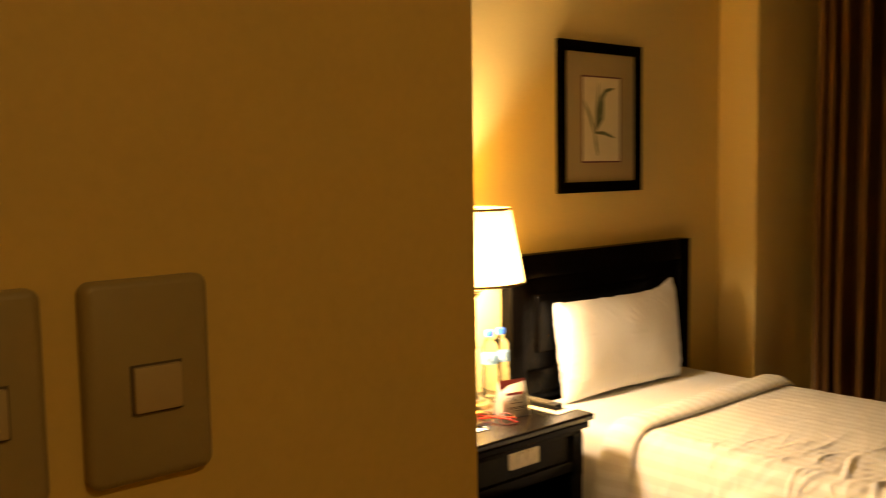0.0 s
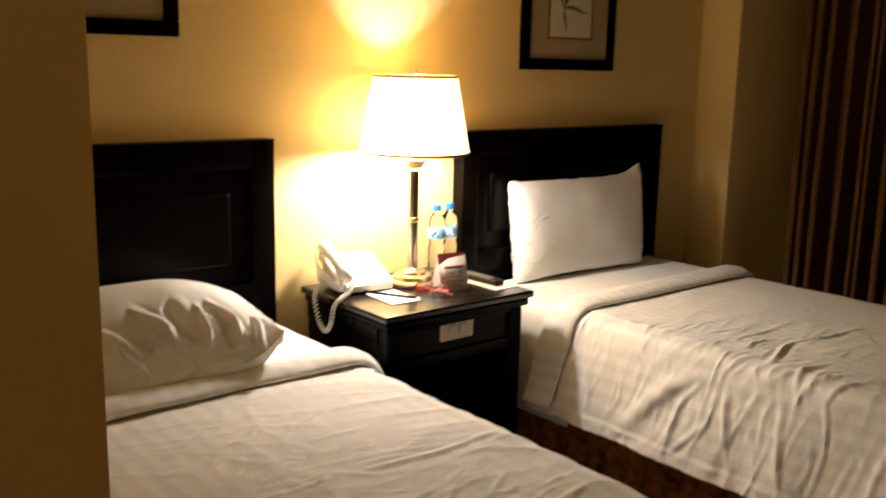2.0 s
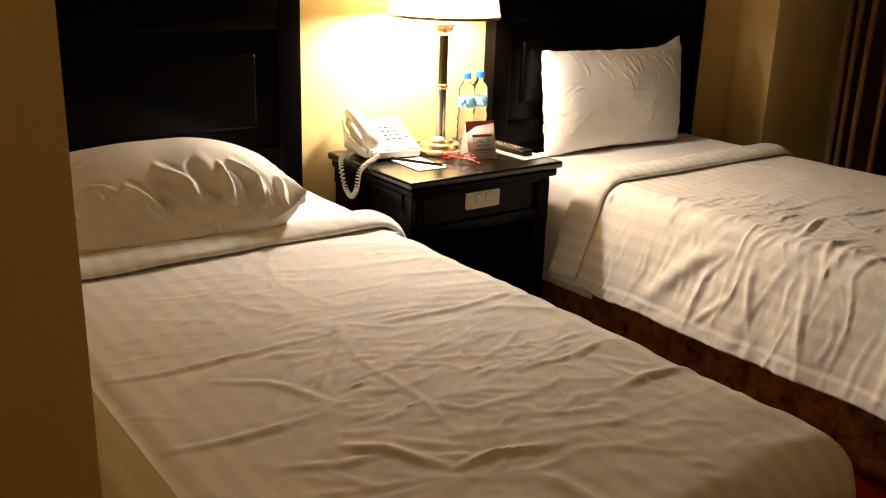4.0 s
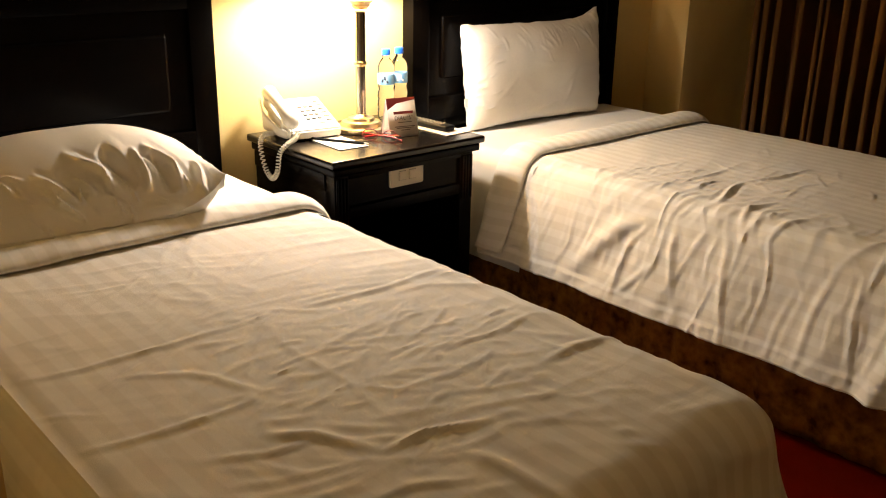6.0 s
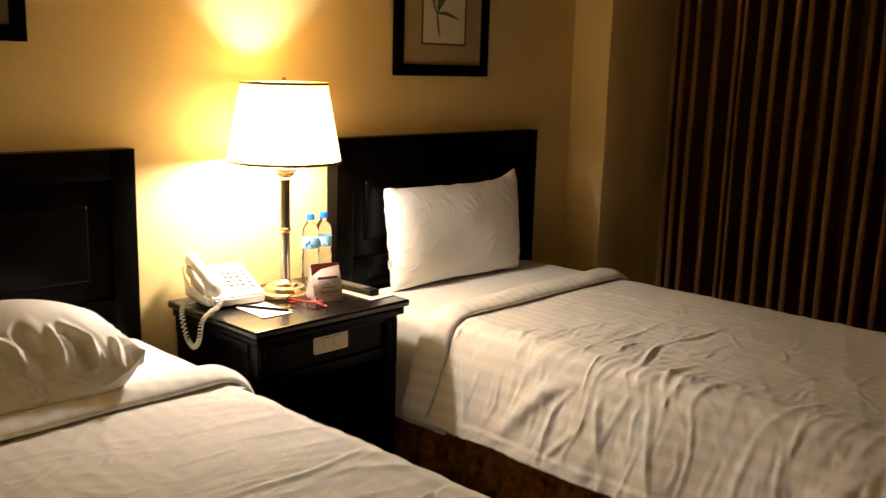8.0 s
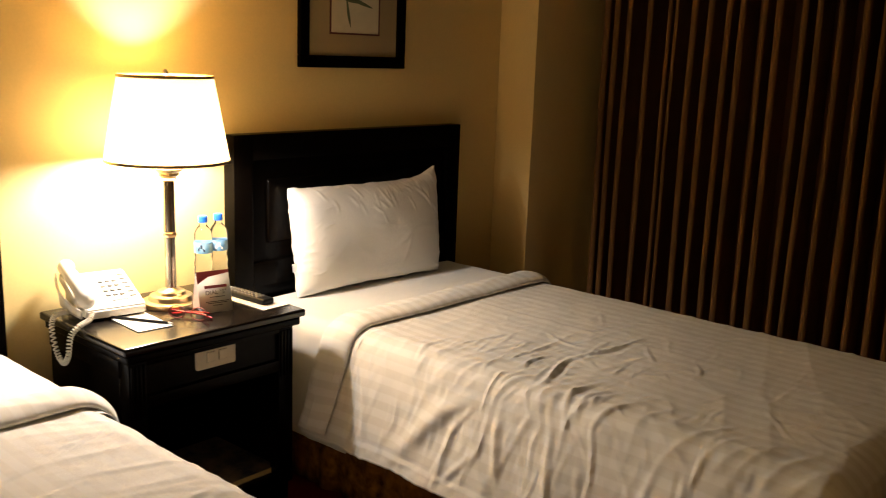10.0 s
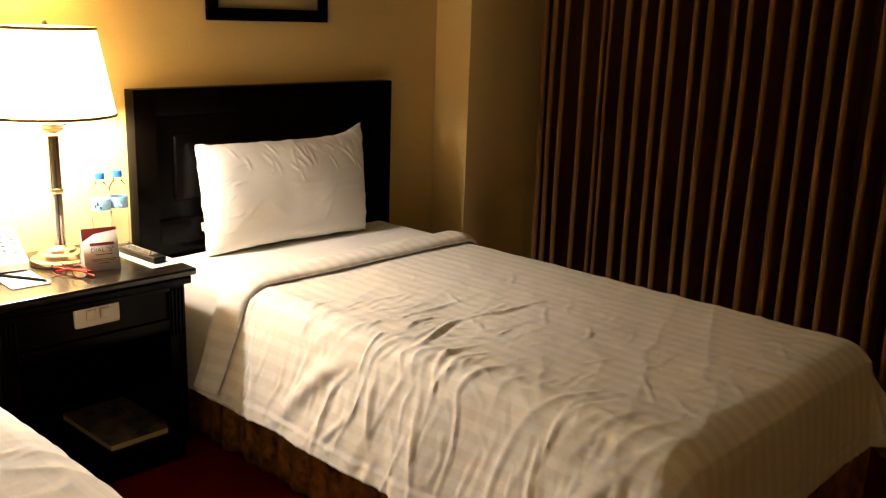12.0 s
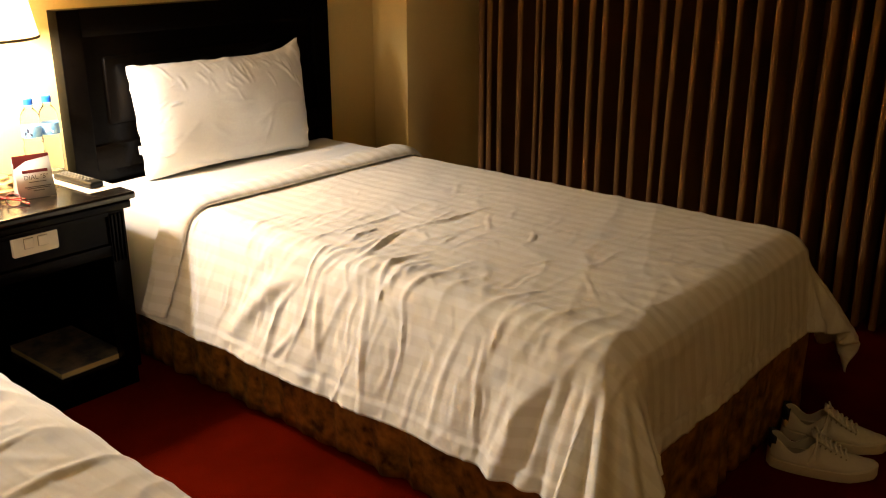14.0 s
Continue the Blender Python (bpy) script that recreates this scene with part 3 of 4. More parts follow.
GATHERS = [
    (0.012, 0.0080, [(0.014, 0.212), (0.056, 0.187), (0.084, 0.173), (0.10, 0.128)]),
    (0.010, 0.0070, [(-0.065, 0.178), (-0.027, 0.154), (0.012, 0.122)]),
    (0.010, 0.0060, [(-0.042, 0.160), (-0.026, 0.124), (0.014, 0.094)]),
    (0.009, 0.0065, [(0.018, 0.172), (0.055, 0.132)]),
    (0.008, 0.0050, [(0.024, 0.156), (0.019, 0.115)]),
    (0.008, 0.0060, [(-0.074, 0.092), (-0.059, 0.067), (-0.026, 0.059)]),
    (0.013, 0.0090, [(0.172, 0.210), (0.181, 0.157), (0.172, 0.120)]),
    (0.013, 0.0090, [(0.200, 0.212), (0.250, 0.167), (0.251, 0.112)]),
    (0.011, 0.0065, [(0.308, 0.170), (0.304, 0.138), (0.294, 0.108)]),
    (0.008, 0.0060, [(0.260, 0.150), (0.270, 0.112)]),
    (0.009, 0.0065, [(0.188, 0.188), (0.214, 0.142)]),
    (0.006, 0.0100, [(0.241, 0.096), (0.195, 0.090), (0.140, 0.090)]),
]
HOLLOWS = [
    (-0.018, 0.0160, [(0.095, 0.213), (0.125, 0.173), (0.152, 0.138)]),
    (-0.014, 0.0130, [(0.207, 0.192), (0.225, 0.152), (0.222, 0.114)]),
    (-0.012, 0.0120, [(-0.01, 0.178), (0.012, 0.150), (0.035, 0.128)]),
    (-0.012, 0.0070, [(0.125, 0.085), (0.073, 0.062), (0.018, 0.056), (-0.05, 0.053)]),
]


def flat_front(x, y, z):
    """How high up the front of the lying pillow a place is, and how much it belongs to that front."""
    return 0.05 + 0.77 * (0.9 * (z + 0.09) + 0.35 * max(0.0, y + 0.205)), min(1.0, max(0.0, (0.06 - y) / 0.12))


pillow((1.083, 2.14, 0.622), 2, 0, -5, 0.715, 0.46, 0.228, (7.0, 1.7), 8.0, "rumpled white pillow lying flat on the bed",
       GATHERS + HOLLOWS + ripples(36, 50, (0.10, 0.13), (0.32, 0.07), -48, 30, (0.025, 0.07), (0.002, 0.005), (0.003, 0.005)), flat_front, flat=0.094, sag=0.60, ends_up=0.024)


# ---- nightstand ----
def nightstand():
    ob = thing("nightstand", (2.06, 2.2, 0), "dark wood nightstand with open lower shelf and fluted corners", "nightstand")
    x0, x1, y0, y1 = 1.797, 2.322, 2.0, 2.43
    part("tabletop", boxed(1.77, 2.347, 1.975, 2.435, 0.578, 0.6, 0.008, 4), TOPWOOD, ob, "polished dark tabletop")
    part("moulding", boxed(x0 - 0.014, x1 + 0.014, y0 - 0.013, y1, 0.552, 0.576, 0.006, 3), WOOD, ob)
    part("side_panel", boxed(x0, x0 + 0.02, y0 + 0.05, y1, 0.05, 0.552, 0.002), WOOD, ob)
    part("side_panel", boxed(x1 - 0.02, x1, y0 + 0.05, y1, 0.05, 0.552, 0.002), WOOD, ob)
    part("back_panel", boxed(x0 + 0.02, x1 - 0.02, y1 - 0.015, y1, 0.05, 0.552), WOOD, ob)
    part("lower_shelf", boxed(x0 + 0.02, x1 - 0.02, y0 + 0.01, y1 - 0.015, 0.06, 0.085, 0.003), WOOD, ob)
    part("plinth", boxed(x0 + 0.005, x1 - 0.005, y0 + 0.02, y1, 0.0, 0.06, 0.003), WOOD, ob)
    for a in (x0, x1 - 0.05):
        post = bmesh.new()
        box(post, a, a + 0.05, y0 + 0.006, y0 + 0.05, 0.06, 0.552, 0.002)
        for k in range(4):
            box(post, a + 0.004 + k * 0.0115, a + 0.0115 + k * 0.0115, y0, y0 + 0.0065, 0.40, 0.54, 0.002)
        part("fluted_post", post, WOOD, ob)
    part("frieze_rail", boxed(x0 + 0.05, x1 - 0.05, y0 + 0.004, y0 + 0.03, 0.535, 0.552, 0.002), WOOD, ob)
    part("frieze_rail", boxed(x0 + 0.05, x1 - 0.05, y0 + 0.004, y0 + 0.03, 0.418, 0.452, 0.005), WOOD, ob)
    part("frieze_panel", boxed(x0 + 0.05, x1 - 0.05, y0 + 0.016, y0 + 0.032, 0.45, 0.536), WOOD, ob)
    part("side_frame", boxed(x0 - 0.004, x0 + 0.002, y0 + 0.05, y1, 0.50, 0.552, 0.002), WOOD, ob)
    part("side_frame", boxed(x0 - 0.004, x0 + 0.002, y0 + 0.05, y1, 0.05, 0.12, 0.002), WOOD, ob)
    return ob


nightstand()


# ---- table lamp ----
def table_lamp():
    cx, cy = LAMP
    ob = thing("table_lamp", (cx, cy, 0.6), "lit brass table lamp with a slim column and cream cloth shade", "lamp")
    part("base", lathe(bmesh.new(), [(0.0, 0.6005), (0.082, 0.6005), (0.084, 0.606), (0.082, 0.614), (0.066, 0.617), (0.064, 0.624), (0.060, 0.630), (0.044, 0.633), (0.040, 0.641), (0.020, 0.646), (0.015, 0.652), (0.0, 0.654)], cx, cy, 48), BRASS, ob)
    part("lower_column", lathe(bmesh.new(), [(0.0155, 0.650), (0.0155, 0.803)], cx, cy, 24), CHROME, ob, "shiny lower column")
    part("collar", lathe(bmesh.new(), [(0.0165, 0.800), (0.0195, 0.804), (0.0195, 0.811), (0.0165, 0.815)], cx, cy, 24), BRASS, ob)
    part("upper_column", lathe(bmesh.new(), [(0.0165, 0.814), (0.0165, 0.965)], cx, cy, 24), CHROME, ob)
    part("capital", lathe(bmesh.new(), [(0.018, 0.962), (0.024, 0.966), (0.021, 0.972), (0.030, 0.980), (0.030, 0.986), (0.040, 0.994), (0.040, 0.998), (0.010, 1.0)], cx, cy, 32), BRASS, ob)
    part("socket", lathe(bmesh.new(), [(0.008, 0.999), (0.015, 1.01), (0.017, 1.05), (0.013, 1.06)], cx, cy, 20), BRASS, ob)
    harp = bmesh.new()
    tube(harp, [(cx + 0.055 * math.sin(math.pi * k / 16) * (0.4 + 0.6 * math.sin(math.pi * k / 16)), cy, 1.01 + 0.25 * k / 16) for k in range(17)], 0.0022, 6)
    tube(harp, [(cx - 0.055 * math.sin(math.pi * k / 16) * (0.4 + 0.6 * math.sin(math.pi * k / 16)), cy, 1.01 + 0.25 * k / 16) for k in range(17)], 0.0022, 6)
    part("harp", harp, BRASS, ob)
    part("finial", lathe(bmesh.new(), [(0.004, 1.256), (0.009, 1.262), (0.006, 1.270), (0.002, 1.274)], cx, cy, 16), BRASS, ob)
    z0, z1, r0, r1 = 1.022, 1.255, 0.172, 0.130
    shade = part("shade", lathe(bmesh.new(), [(r0, z0), ((r0 + r1) / 2, (z0 + z1) / 2), (r1, z1)], cx, cy, 64, False), SHADE, ob, "cream cloth shade, glowing")
    for r, z in ((r0, z0), (r1, z1)):
        ring = bmesh.new()
        lathe(ring, [(r - 0.001, z - 0.004), (r + 0.0018, z - 0.004), (r + 0.0018, z + 0.004), (r - 0.001, z + 0.004)], cx, cy, 64, False)
        part("trim_ring", ring, BRASS, shade, "thin gold trim")
    spider = bmesh.new()
    for k in range(3):
        a = 2 * math.pi * k / 3 + 0.4
        tube(spider, [(cx, cy, 1.254), (cx + r1 * math.cos(a), cy + r1 * math.sin(a), 1.252)], 0.0018, 6)
    part("spider", spider, BRASS, shade)


table_lamp()


# ---- pictures ----
def picture(x0, x1, z0, z1, label, seed):
    ob = thing("framed_picture", ((x0 + x1) / 2, WY, z0), label, "picture", "pictures over the beds")
    y = WY - 0.003
    b = 0.042
    part("frame_rail", boxed(x0, x1, y - 0.018, y, z0, z0 + b, 0.004), WOOD, ob)
    part("frame_rail", boxed(x0, x1, y - 0.018, y, z1 - b, z1, 0.004), WOOD, ob)
    part("frame_stile", boxed(x0, x0 + b, y - 0.018, y, z0 + b, z1 - b, 0.004), WOOD, ob)
    part("frame_stile", boxed(x1 - b, x1, y - 0.018, y, z0 + b, z1 - b, 0.004), WOOD, ob)
    part("mat", boxed(x0 + b, x1 - b, y - 0.008, y, z0 + b, z1 - b), MAT, ob, "olive-beige picture mat")
    ax0, ax1, az0, az1 = x0 + 0.143, x1 - 0.135, z0 + 0.121, z1 - 0.134
    line = bmesh.new()
    for a in ((ax0 - 0.006, ax1 + 0.006, az0 - 0.006, az0), (ax0 - 0.006, ax1 + 0.006, az1, az1 + 0.006), (ax0 - 0.006, ax0, az0, az1), (ax1, ax1 + 0.006, az0, az1)):
        box(line, a[0], a[1], y - 0.0105, y - 0.008, a[2], a[3])
    part("fillet", line, FILLET, ob)
    part("print", boxed(ax0, ax1, y - 0.0095, y - 0.0075, az0, az1), PRINT, ob, "pale botanical print")
    leaf = bmesh.new()
    blades = (
        (0.006, ((0.34, 0.34), (0.37, 0.6), (0.42, 0.94))),
        (0.011, ((0.33, 0.34), (0.43, 0.58), (0.50, 0.76), (0.62, 0.85), (0.84, 0.88))),
        (0.007, ((0.30, 0.34), (0.20, 0.52), (0.03, 0.72))),
        (0.007, ((0.32, 0.34), (0.55, 0.34), (0.86, 0.28))),
        (0.006, ((0.31, 0.36), (0.35, 0.2), (0.40, 0.06))),
        (0.009, ((0.33, 0.36), (0.50, 0.52), (0.55, 0.74))),
    )
    for wide, way in blades:
        pts = []
        for k in range(13):
            f = k / 12 * (len(way) - 1)
            i = min(int(f), len(way) - 2)
            u = f - i
            px, pz = (way[i][j] + (way[i + 1][j] - way[i][j]) * u for j in (0, 1))
            pts.append(Vector((ax0 + (ax1 - ax0) * px, y - 0.0102, az0 + (az1 - az0) * pz)))
        left, right = [], []
        for k, p in enumerate(pts):
            d = pts[min(k + 1, 12)] - pts[max(k - 1, 0)]
            n = Vector((d.z, 0, -d.x)).normalized() * wide * math.sin(math.pi * min(1.0, k / 12 * 0.92 + 0.06)) ** 0.7
            left.append(tuple(p - n))
            right.append(tuple(p + n))
        sheet_of(leaf, [left, right])
    part("drawn_leaves", leaf, LEAF, ob, "grey-green drawn leaves")


MAT = material("olive_mat_board", (0.33, 0.25, 0.125), 0.9, grain=0.08, scale=200, bump=0.05)
FILLET = material("dark_red_line", (0.09, 0.014, 0.010), 0.6, grain=0.1, scale=50)
PRINT = material("pale_print", (0.60, 0.53, 0.37), 0.8, grain=0.1, scale=30, bump=0.02)
LEAF = material("grey_green_ink", (0.12, 0.14, 0.06), 0.8, grain=0.4, scale=60)
picture(2.697, 3.2, 1.280, 1.857, "dark framed botanical print with a beige mat", 1)
picture(0.896, 1.399, 1.350, 1.927, "dark framed botanical print hung over the nearer bed", 2)


# ---- switches ----
BEIGE = material("beige_plastic", (0.36, 0.29, 0.15), 0.4, grain=0.06, scale=80, bump=0.03)
PALE = material("pale_beige_plastic", (0.50, 0.40, 0.24), 0.4, grain=0.06, scale=80, bump=0.03)
GAP = material("shadowy_seam", (0.12, 0.09, 0.05), 0.6, grain=0.1, scale=80)


def wall_plate(x0, z0, y, w, h, rockers, place, label, mat, key, round_by):
    ob = thing("wall_switch", place, label, "switch", "switch plates")
    plate = bmesh.new()
    r = 0.0065
    rings = []
    for back, inset in ((0.0005, 0.0), (0.0055, 0.0), (0.0078, round_by * 0.35), (0.009, round_by)):
        ring = []
        for cx, cz, a0 in ((x0 + w - r, z0 + h - r, 0), (x0 + r, z0 + h - r, 90), (x0 + r, z0 + r, 180), (x0 + w - r, z0 + r, 270)):
            for k in range(6):
                a = radians(a0 + 18 * k)
                ring.append(plate.verts.new((cx + (r - inset) * math.cos(a), y - back, cz + (r - inset) * math.sin(a))))
        rings.append(ring)
    for a, b in zip(rings, rings[1:]):
        for k in range(24):
            plate.faces.new((a[k], a[(k + 1) % 24], b[(k + 1) % 24], b[k]))
    plate.faces.new(rings[-1])
    plate.faces.new(list(reversed(rings[0])))
    part("plate", plate, mat, ob)
    for cx, cz, rw, rh in rockers:
        # no slit is cut: its shade is a thin brown strip round the rocker
        rim = bmesh.new()
        box(rim, cx - rw / 2 - 0.0012, cx + rw / 2 + 0.0012, y - 0.0094, y - 0.008, cz - rh / 2 - 0.0012, cz + rh / 2 + 0.0012)
        part("rocker_gap_shade", rim, GAP, ob, "thin brown strip for the shade in the gap round the rocker")
        rocker = bmesh.new()
        box(rocker, cx - rw / 2, cx + rw / 2, y - 0.0125, y - 0.008, cz - rh / 2, cz + rh / 2, 0.0012)
        part("rocker", rocker, key, ob)


wall_plate(0.2455, 1.236, LY, 0.067, 0.105, [(0.2815, 1.2845, 0.0255, 0.0235)], (0.279, LY, 1.236), "beige single light switch on the cream wall", BEIGE, PALE, 0.004)
wall_plate(0.160, 1.236, LY, 0.067, 0.105, [(0.196, 1.2845, 0.0255, 0.0235)], (0.193, LY, 1.236), "beige light switch beside another switch plate", BEIGE, PALE, 0.004)
wall_plate(1.997, 0.482, 2.016, 0.126, 0.066, [(2.041, 0.515, 0.024, 0.026), (2.079, 0.515, 0.024, 0.026)], (2.05, 2.016, 0.479), "ivory double switch plate on the nightstand front", IVORY, IVORY, 0.0025)


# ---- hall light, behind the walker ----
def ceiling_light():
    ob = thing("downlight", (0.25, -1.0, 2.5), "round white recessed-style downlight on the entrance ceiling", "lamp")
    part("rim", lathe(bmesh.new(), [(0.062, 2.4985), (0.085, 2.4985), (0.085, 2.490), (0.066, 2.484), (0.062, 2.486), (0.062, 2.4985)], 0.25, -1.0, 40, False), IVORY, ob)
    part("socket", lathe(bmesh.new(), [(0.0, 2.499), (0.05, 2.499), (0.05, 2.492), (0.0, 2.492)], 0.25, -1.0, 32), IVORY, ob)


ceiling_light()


# ---- things on the nightstand ----
TOP = 0.6
WHITE = material("white_plastic", (0.74, 0.70, 0.60), 0.35, grain=0.05, scale=60, bump=0.02)
GREY = material("grey_key_plastic", (0.12, 0.115, 0.105), 0.5, grain=0.1, scale=80)
PALE_KEYS = material("pale_grey_rubber_keys", (0.20, 0.195, 0.185), 0.6, grain=0.1, scale=80)
RED = material("red_plastic", (0.55, 0.02, 0.02), 0.25, grain=0.1, scale=60)
MAROON = material("maroon_print", (0.22, 0.025, 0.03), 0.6, grain=0.1, scale=90)
TEXT = material("grey_print", (0.16, 0.14, 0.13), 0.7, grain=0.1, scale=90)
LILAC = material("lilac_card", (0.62, 0.56, 0.66), 0.6, grain=0.05, scale=120)
BLUE = material("blue_cap_plastic", (0.01, 0.11, 0.60), 0.35, grain=0.05, scale=60)
LABEL = material("light_blue_label", (0.02, 0.20, 0.45), 0.5, second=(0.34, 0.52, 0.66), grain=0.3, scale=40)
INK = material("dark_ink", (0.01, 0.02, 0.06), 0.6, grain=0.1, scale=40)
MATT = material("matt_black_paint", (0.008, 0.008, 0.008), 0.8, grain=0.2, scale=90)
shader(MATT).inputs["Specular IOR Level"].default_value = 0.1
YELLOW = material("gold_pencil_end", (0.75, 0.50, 0.10), 0.35, grain=0.1, scale=60)


def clear(name, colour, rough, ior):
    m = bpy.data.materials.new(name)
    m.use_nodes = True
    p = shader(m)
    p.inputs["Base Color"].default_value = (*colour, 1)
    p.inputs["Roughness"].default_value = rough
    p.inputs["IOR"].default_value = ior
    p.inputs["Transmission Weight"].default_value = 1.0
    return m


PLASTIC = clear("clear_bottle_plastic", (0.97, 0.98, 0.98), 0.03, 1.25)
LENS = clear("spectacle_lens", (0.95, 0.95, 0.95), 0.02, 1.1)


def placed(bm, m):
    bmesh.ops.transform(bm, matrix=m, verts=bm.verts)
    return bm


def telephone():
    ob = thing("telephone", (1.902, 2.325, TOP), "ivory desk telephone with handset on its cradle and coiled cord", "telephone", turn=-9)
    body = bmesh.new()
    outline = [(-0.095, 0.008), (-0.095, 0.032), (-0.085, 0.040), (0.075, 0.098), (0.088, 0.094), (0.088, 0.008)]
    left = [body.verts.new((-0.075, y, z)) for y, z in outline]
    right = [body.verts.new((0.088, y, z)) for y, z in outline]
    for i in range(len(outline)):
        j = (i + 1) % len(outline)
        body.faces.new((left[i], left[j], right[j], right[i]))
    body.faces.new(list(reversed(left)))
    body.faces.new(right)
    bmesh.ops.bevel(body, geom=list(body.edges), offset=0.004, segments=2, affect="EDGES")
    part("body", body, WHITE, ob, local=True)
    foot = bmesh.new()
    box(foot, -0.06, 0.082, -0.075, 0.08, 0.0005, 0.009)
    part("foot", foot, BLACK, ob, "black rubber foot", local=True)
    tilt = pose(0, -0.085, 0.040, math.degrees(math.atan2(0.058, 0.160)), 0, 0)
    for r in range(4):
        for c in range(3):
            key = bmesh.new()
            box(key, -0.004 + c * 0.019, 0.009 + c * 0.019, 0.040 + r * 0.023, 0.049 + r * 0.023, 0.0, 0.004, 0.001, 1)
            part("key", placed(key, tilt), GREY, ob, local=True)
    for r in range(6):
        key = bmesh.new()
        box(key, 0.058, 0.076, 0.028 + r * 0.022, 0.034 + r * 0.022, 0.0, 0.003, 0.001, 1)
        part("memory_key", placed(key, tilt), GREY, ob, local=True)
    strip = bmesh.new()
    box(strip, 0.004, 0.05, 0.016, 0.022, 0.0, 0.0016)
    part("label_strip", placed(strip, tilt), GREY, ob, local=True)
    cradle = bmesh.new()
    box(cradle, -0.095, -0.045, 0.02, 0.165, -0.012, 0.016, 0.005, 2)
    part("cradle", placed(cradle, tilt), WHITE, ob, local=True)
    wing = bmesh.new()
    rows = []
    for i in range(13):
        u = i / 12
        out = 0.030 * math.sin(math.pi * min(1.0, u * 0.9 + 0.1)) ** 0.8
        rows.append([(-0.088 - out * (0.25 + 0.75 * v), 0.085 - 0.175 * u, 0.012 + (0.105 - 0.072 * u - 0.012) * v) for v in (0.0, 0.35, 0.7, 1.0)])
    sheet_of(wing, rows)
    thick(part("cradle_wing", wing, WHITE, ob, "ivory wing beside the handset", local=True), 0.005)
    hs = bmesh.new()
    rows = []
    n = 22
    for i in range(n + 1):
        u = i / n
        y = -0.015 + 0.215 * u
        bow = 0.020 * math.sin(math.pi * u)
        end = max(math.exp(-((u - 0.10) / 0.11) ** 2), math.exp(-((u - 0.90) / 0.11) ** 2))
        half_w = 0.018 + 0.006 * end
        deep = 0.015 + 0.012 * end
        cap = min(1.0, math.sqrt(max(0.02, 1 - ((u - 0.5) / 0.5) ** 12)))
        ring = []
        for k in range(15):
            a, b = cap * half_w * math.cos(2 * math.pi * k / 14), cap * deep * math.sin(2 * math.pi * k / 14) + bow - 0.010 * end
            ring.append((-0.078 + 0.87 * a - 0.5 * b, y - 0.012, 0.032 + 0.5 * a + 0.87 * b))
        rows.append(ring)
    sheet_of(hs, rows)
    bmesh.ops.remove_doubles(hs, verts=hs.verts, dist=0.0002)
    bmesh.ops.holes_fill(hs, edges=[e for e in hs.edges if e.is_boundary], sides=30)
    part("handset", placed(hs, tilt), WHITE, ob, "ivory handset", local=True)
    # the cord: over the edge, down beside the nightstand and back up
    pts = []
    way = [(1.822, 2.222, 0.632), (1.800, 2.206, 0.620), (1.772, 2.200, 0.612), (1.748, 2.206, 0.585), (1.746, 2.220, 0.53), (1.746, 2.248, 0.503), (1.746, 2.285, 0.525), (1.748, 2.312, 0.585), (1.765, 2.325, 0.614), (1.80, 2.33, 0.616), (1.83, 2.325, 0.617)]
    way = [Vector(p) for p in way]
    steps = 520
    for k in range(steps + 1):
        f = k / steps * (len(way) - 1)
        i = min(int(f), len(way) - 2)
        u = f - i
        p0, p1, p2, p3 = way[max(i - 1, 0)], way[i], way[i + 1], way[min(i + 2, len(way) - 1)]
        p = 0.5 * (2 * p1 + (p2 - p0) * u + (2 * p0 - 5 * p1 + 4 * p2 - p3) * u * u + (3 * p1 - p0 - 3 * p2 + p3) * u ** 3)
        d = (0.5 * ((p2 - p0) + 2 * (2 * p0 - 5 * p1 + 4 * p2 - p3) * u + 3 * (3 * p1 - p0 - 3 * p2 + p3) * u * u)).normalized()
        a = Vector((1, 0, 0)) - d * d.x if abs(d.x) < 0.8 else Vector((0, 0, 1)) - d * d.z
        a.normalize()
        b = d.cross(a)
        ang = k * 2 * math.pi / 9
        pts.append(p + (a * math.cos(ang) + b * math.sin(ang)) * 0.0062)
    part("coiled_cord", tube(bmesh.new(), pts, 0.0021, 5), WHITE, ob, "ivory coiled cord hanging over the edge")


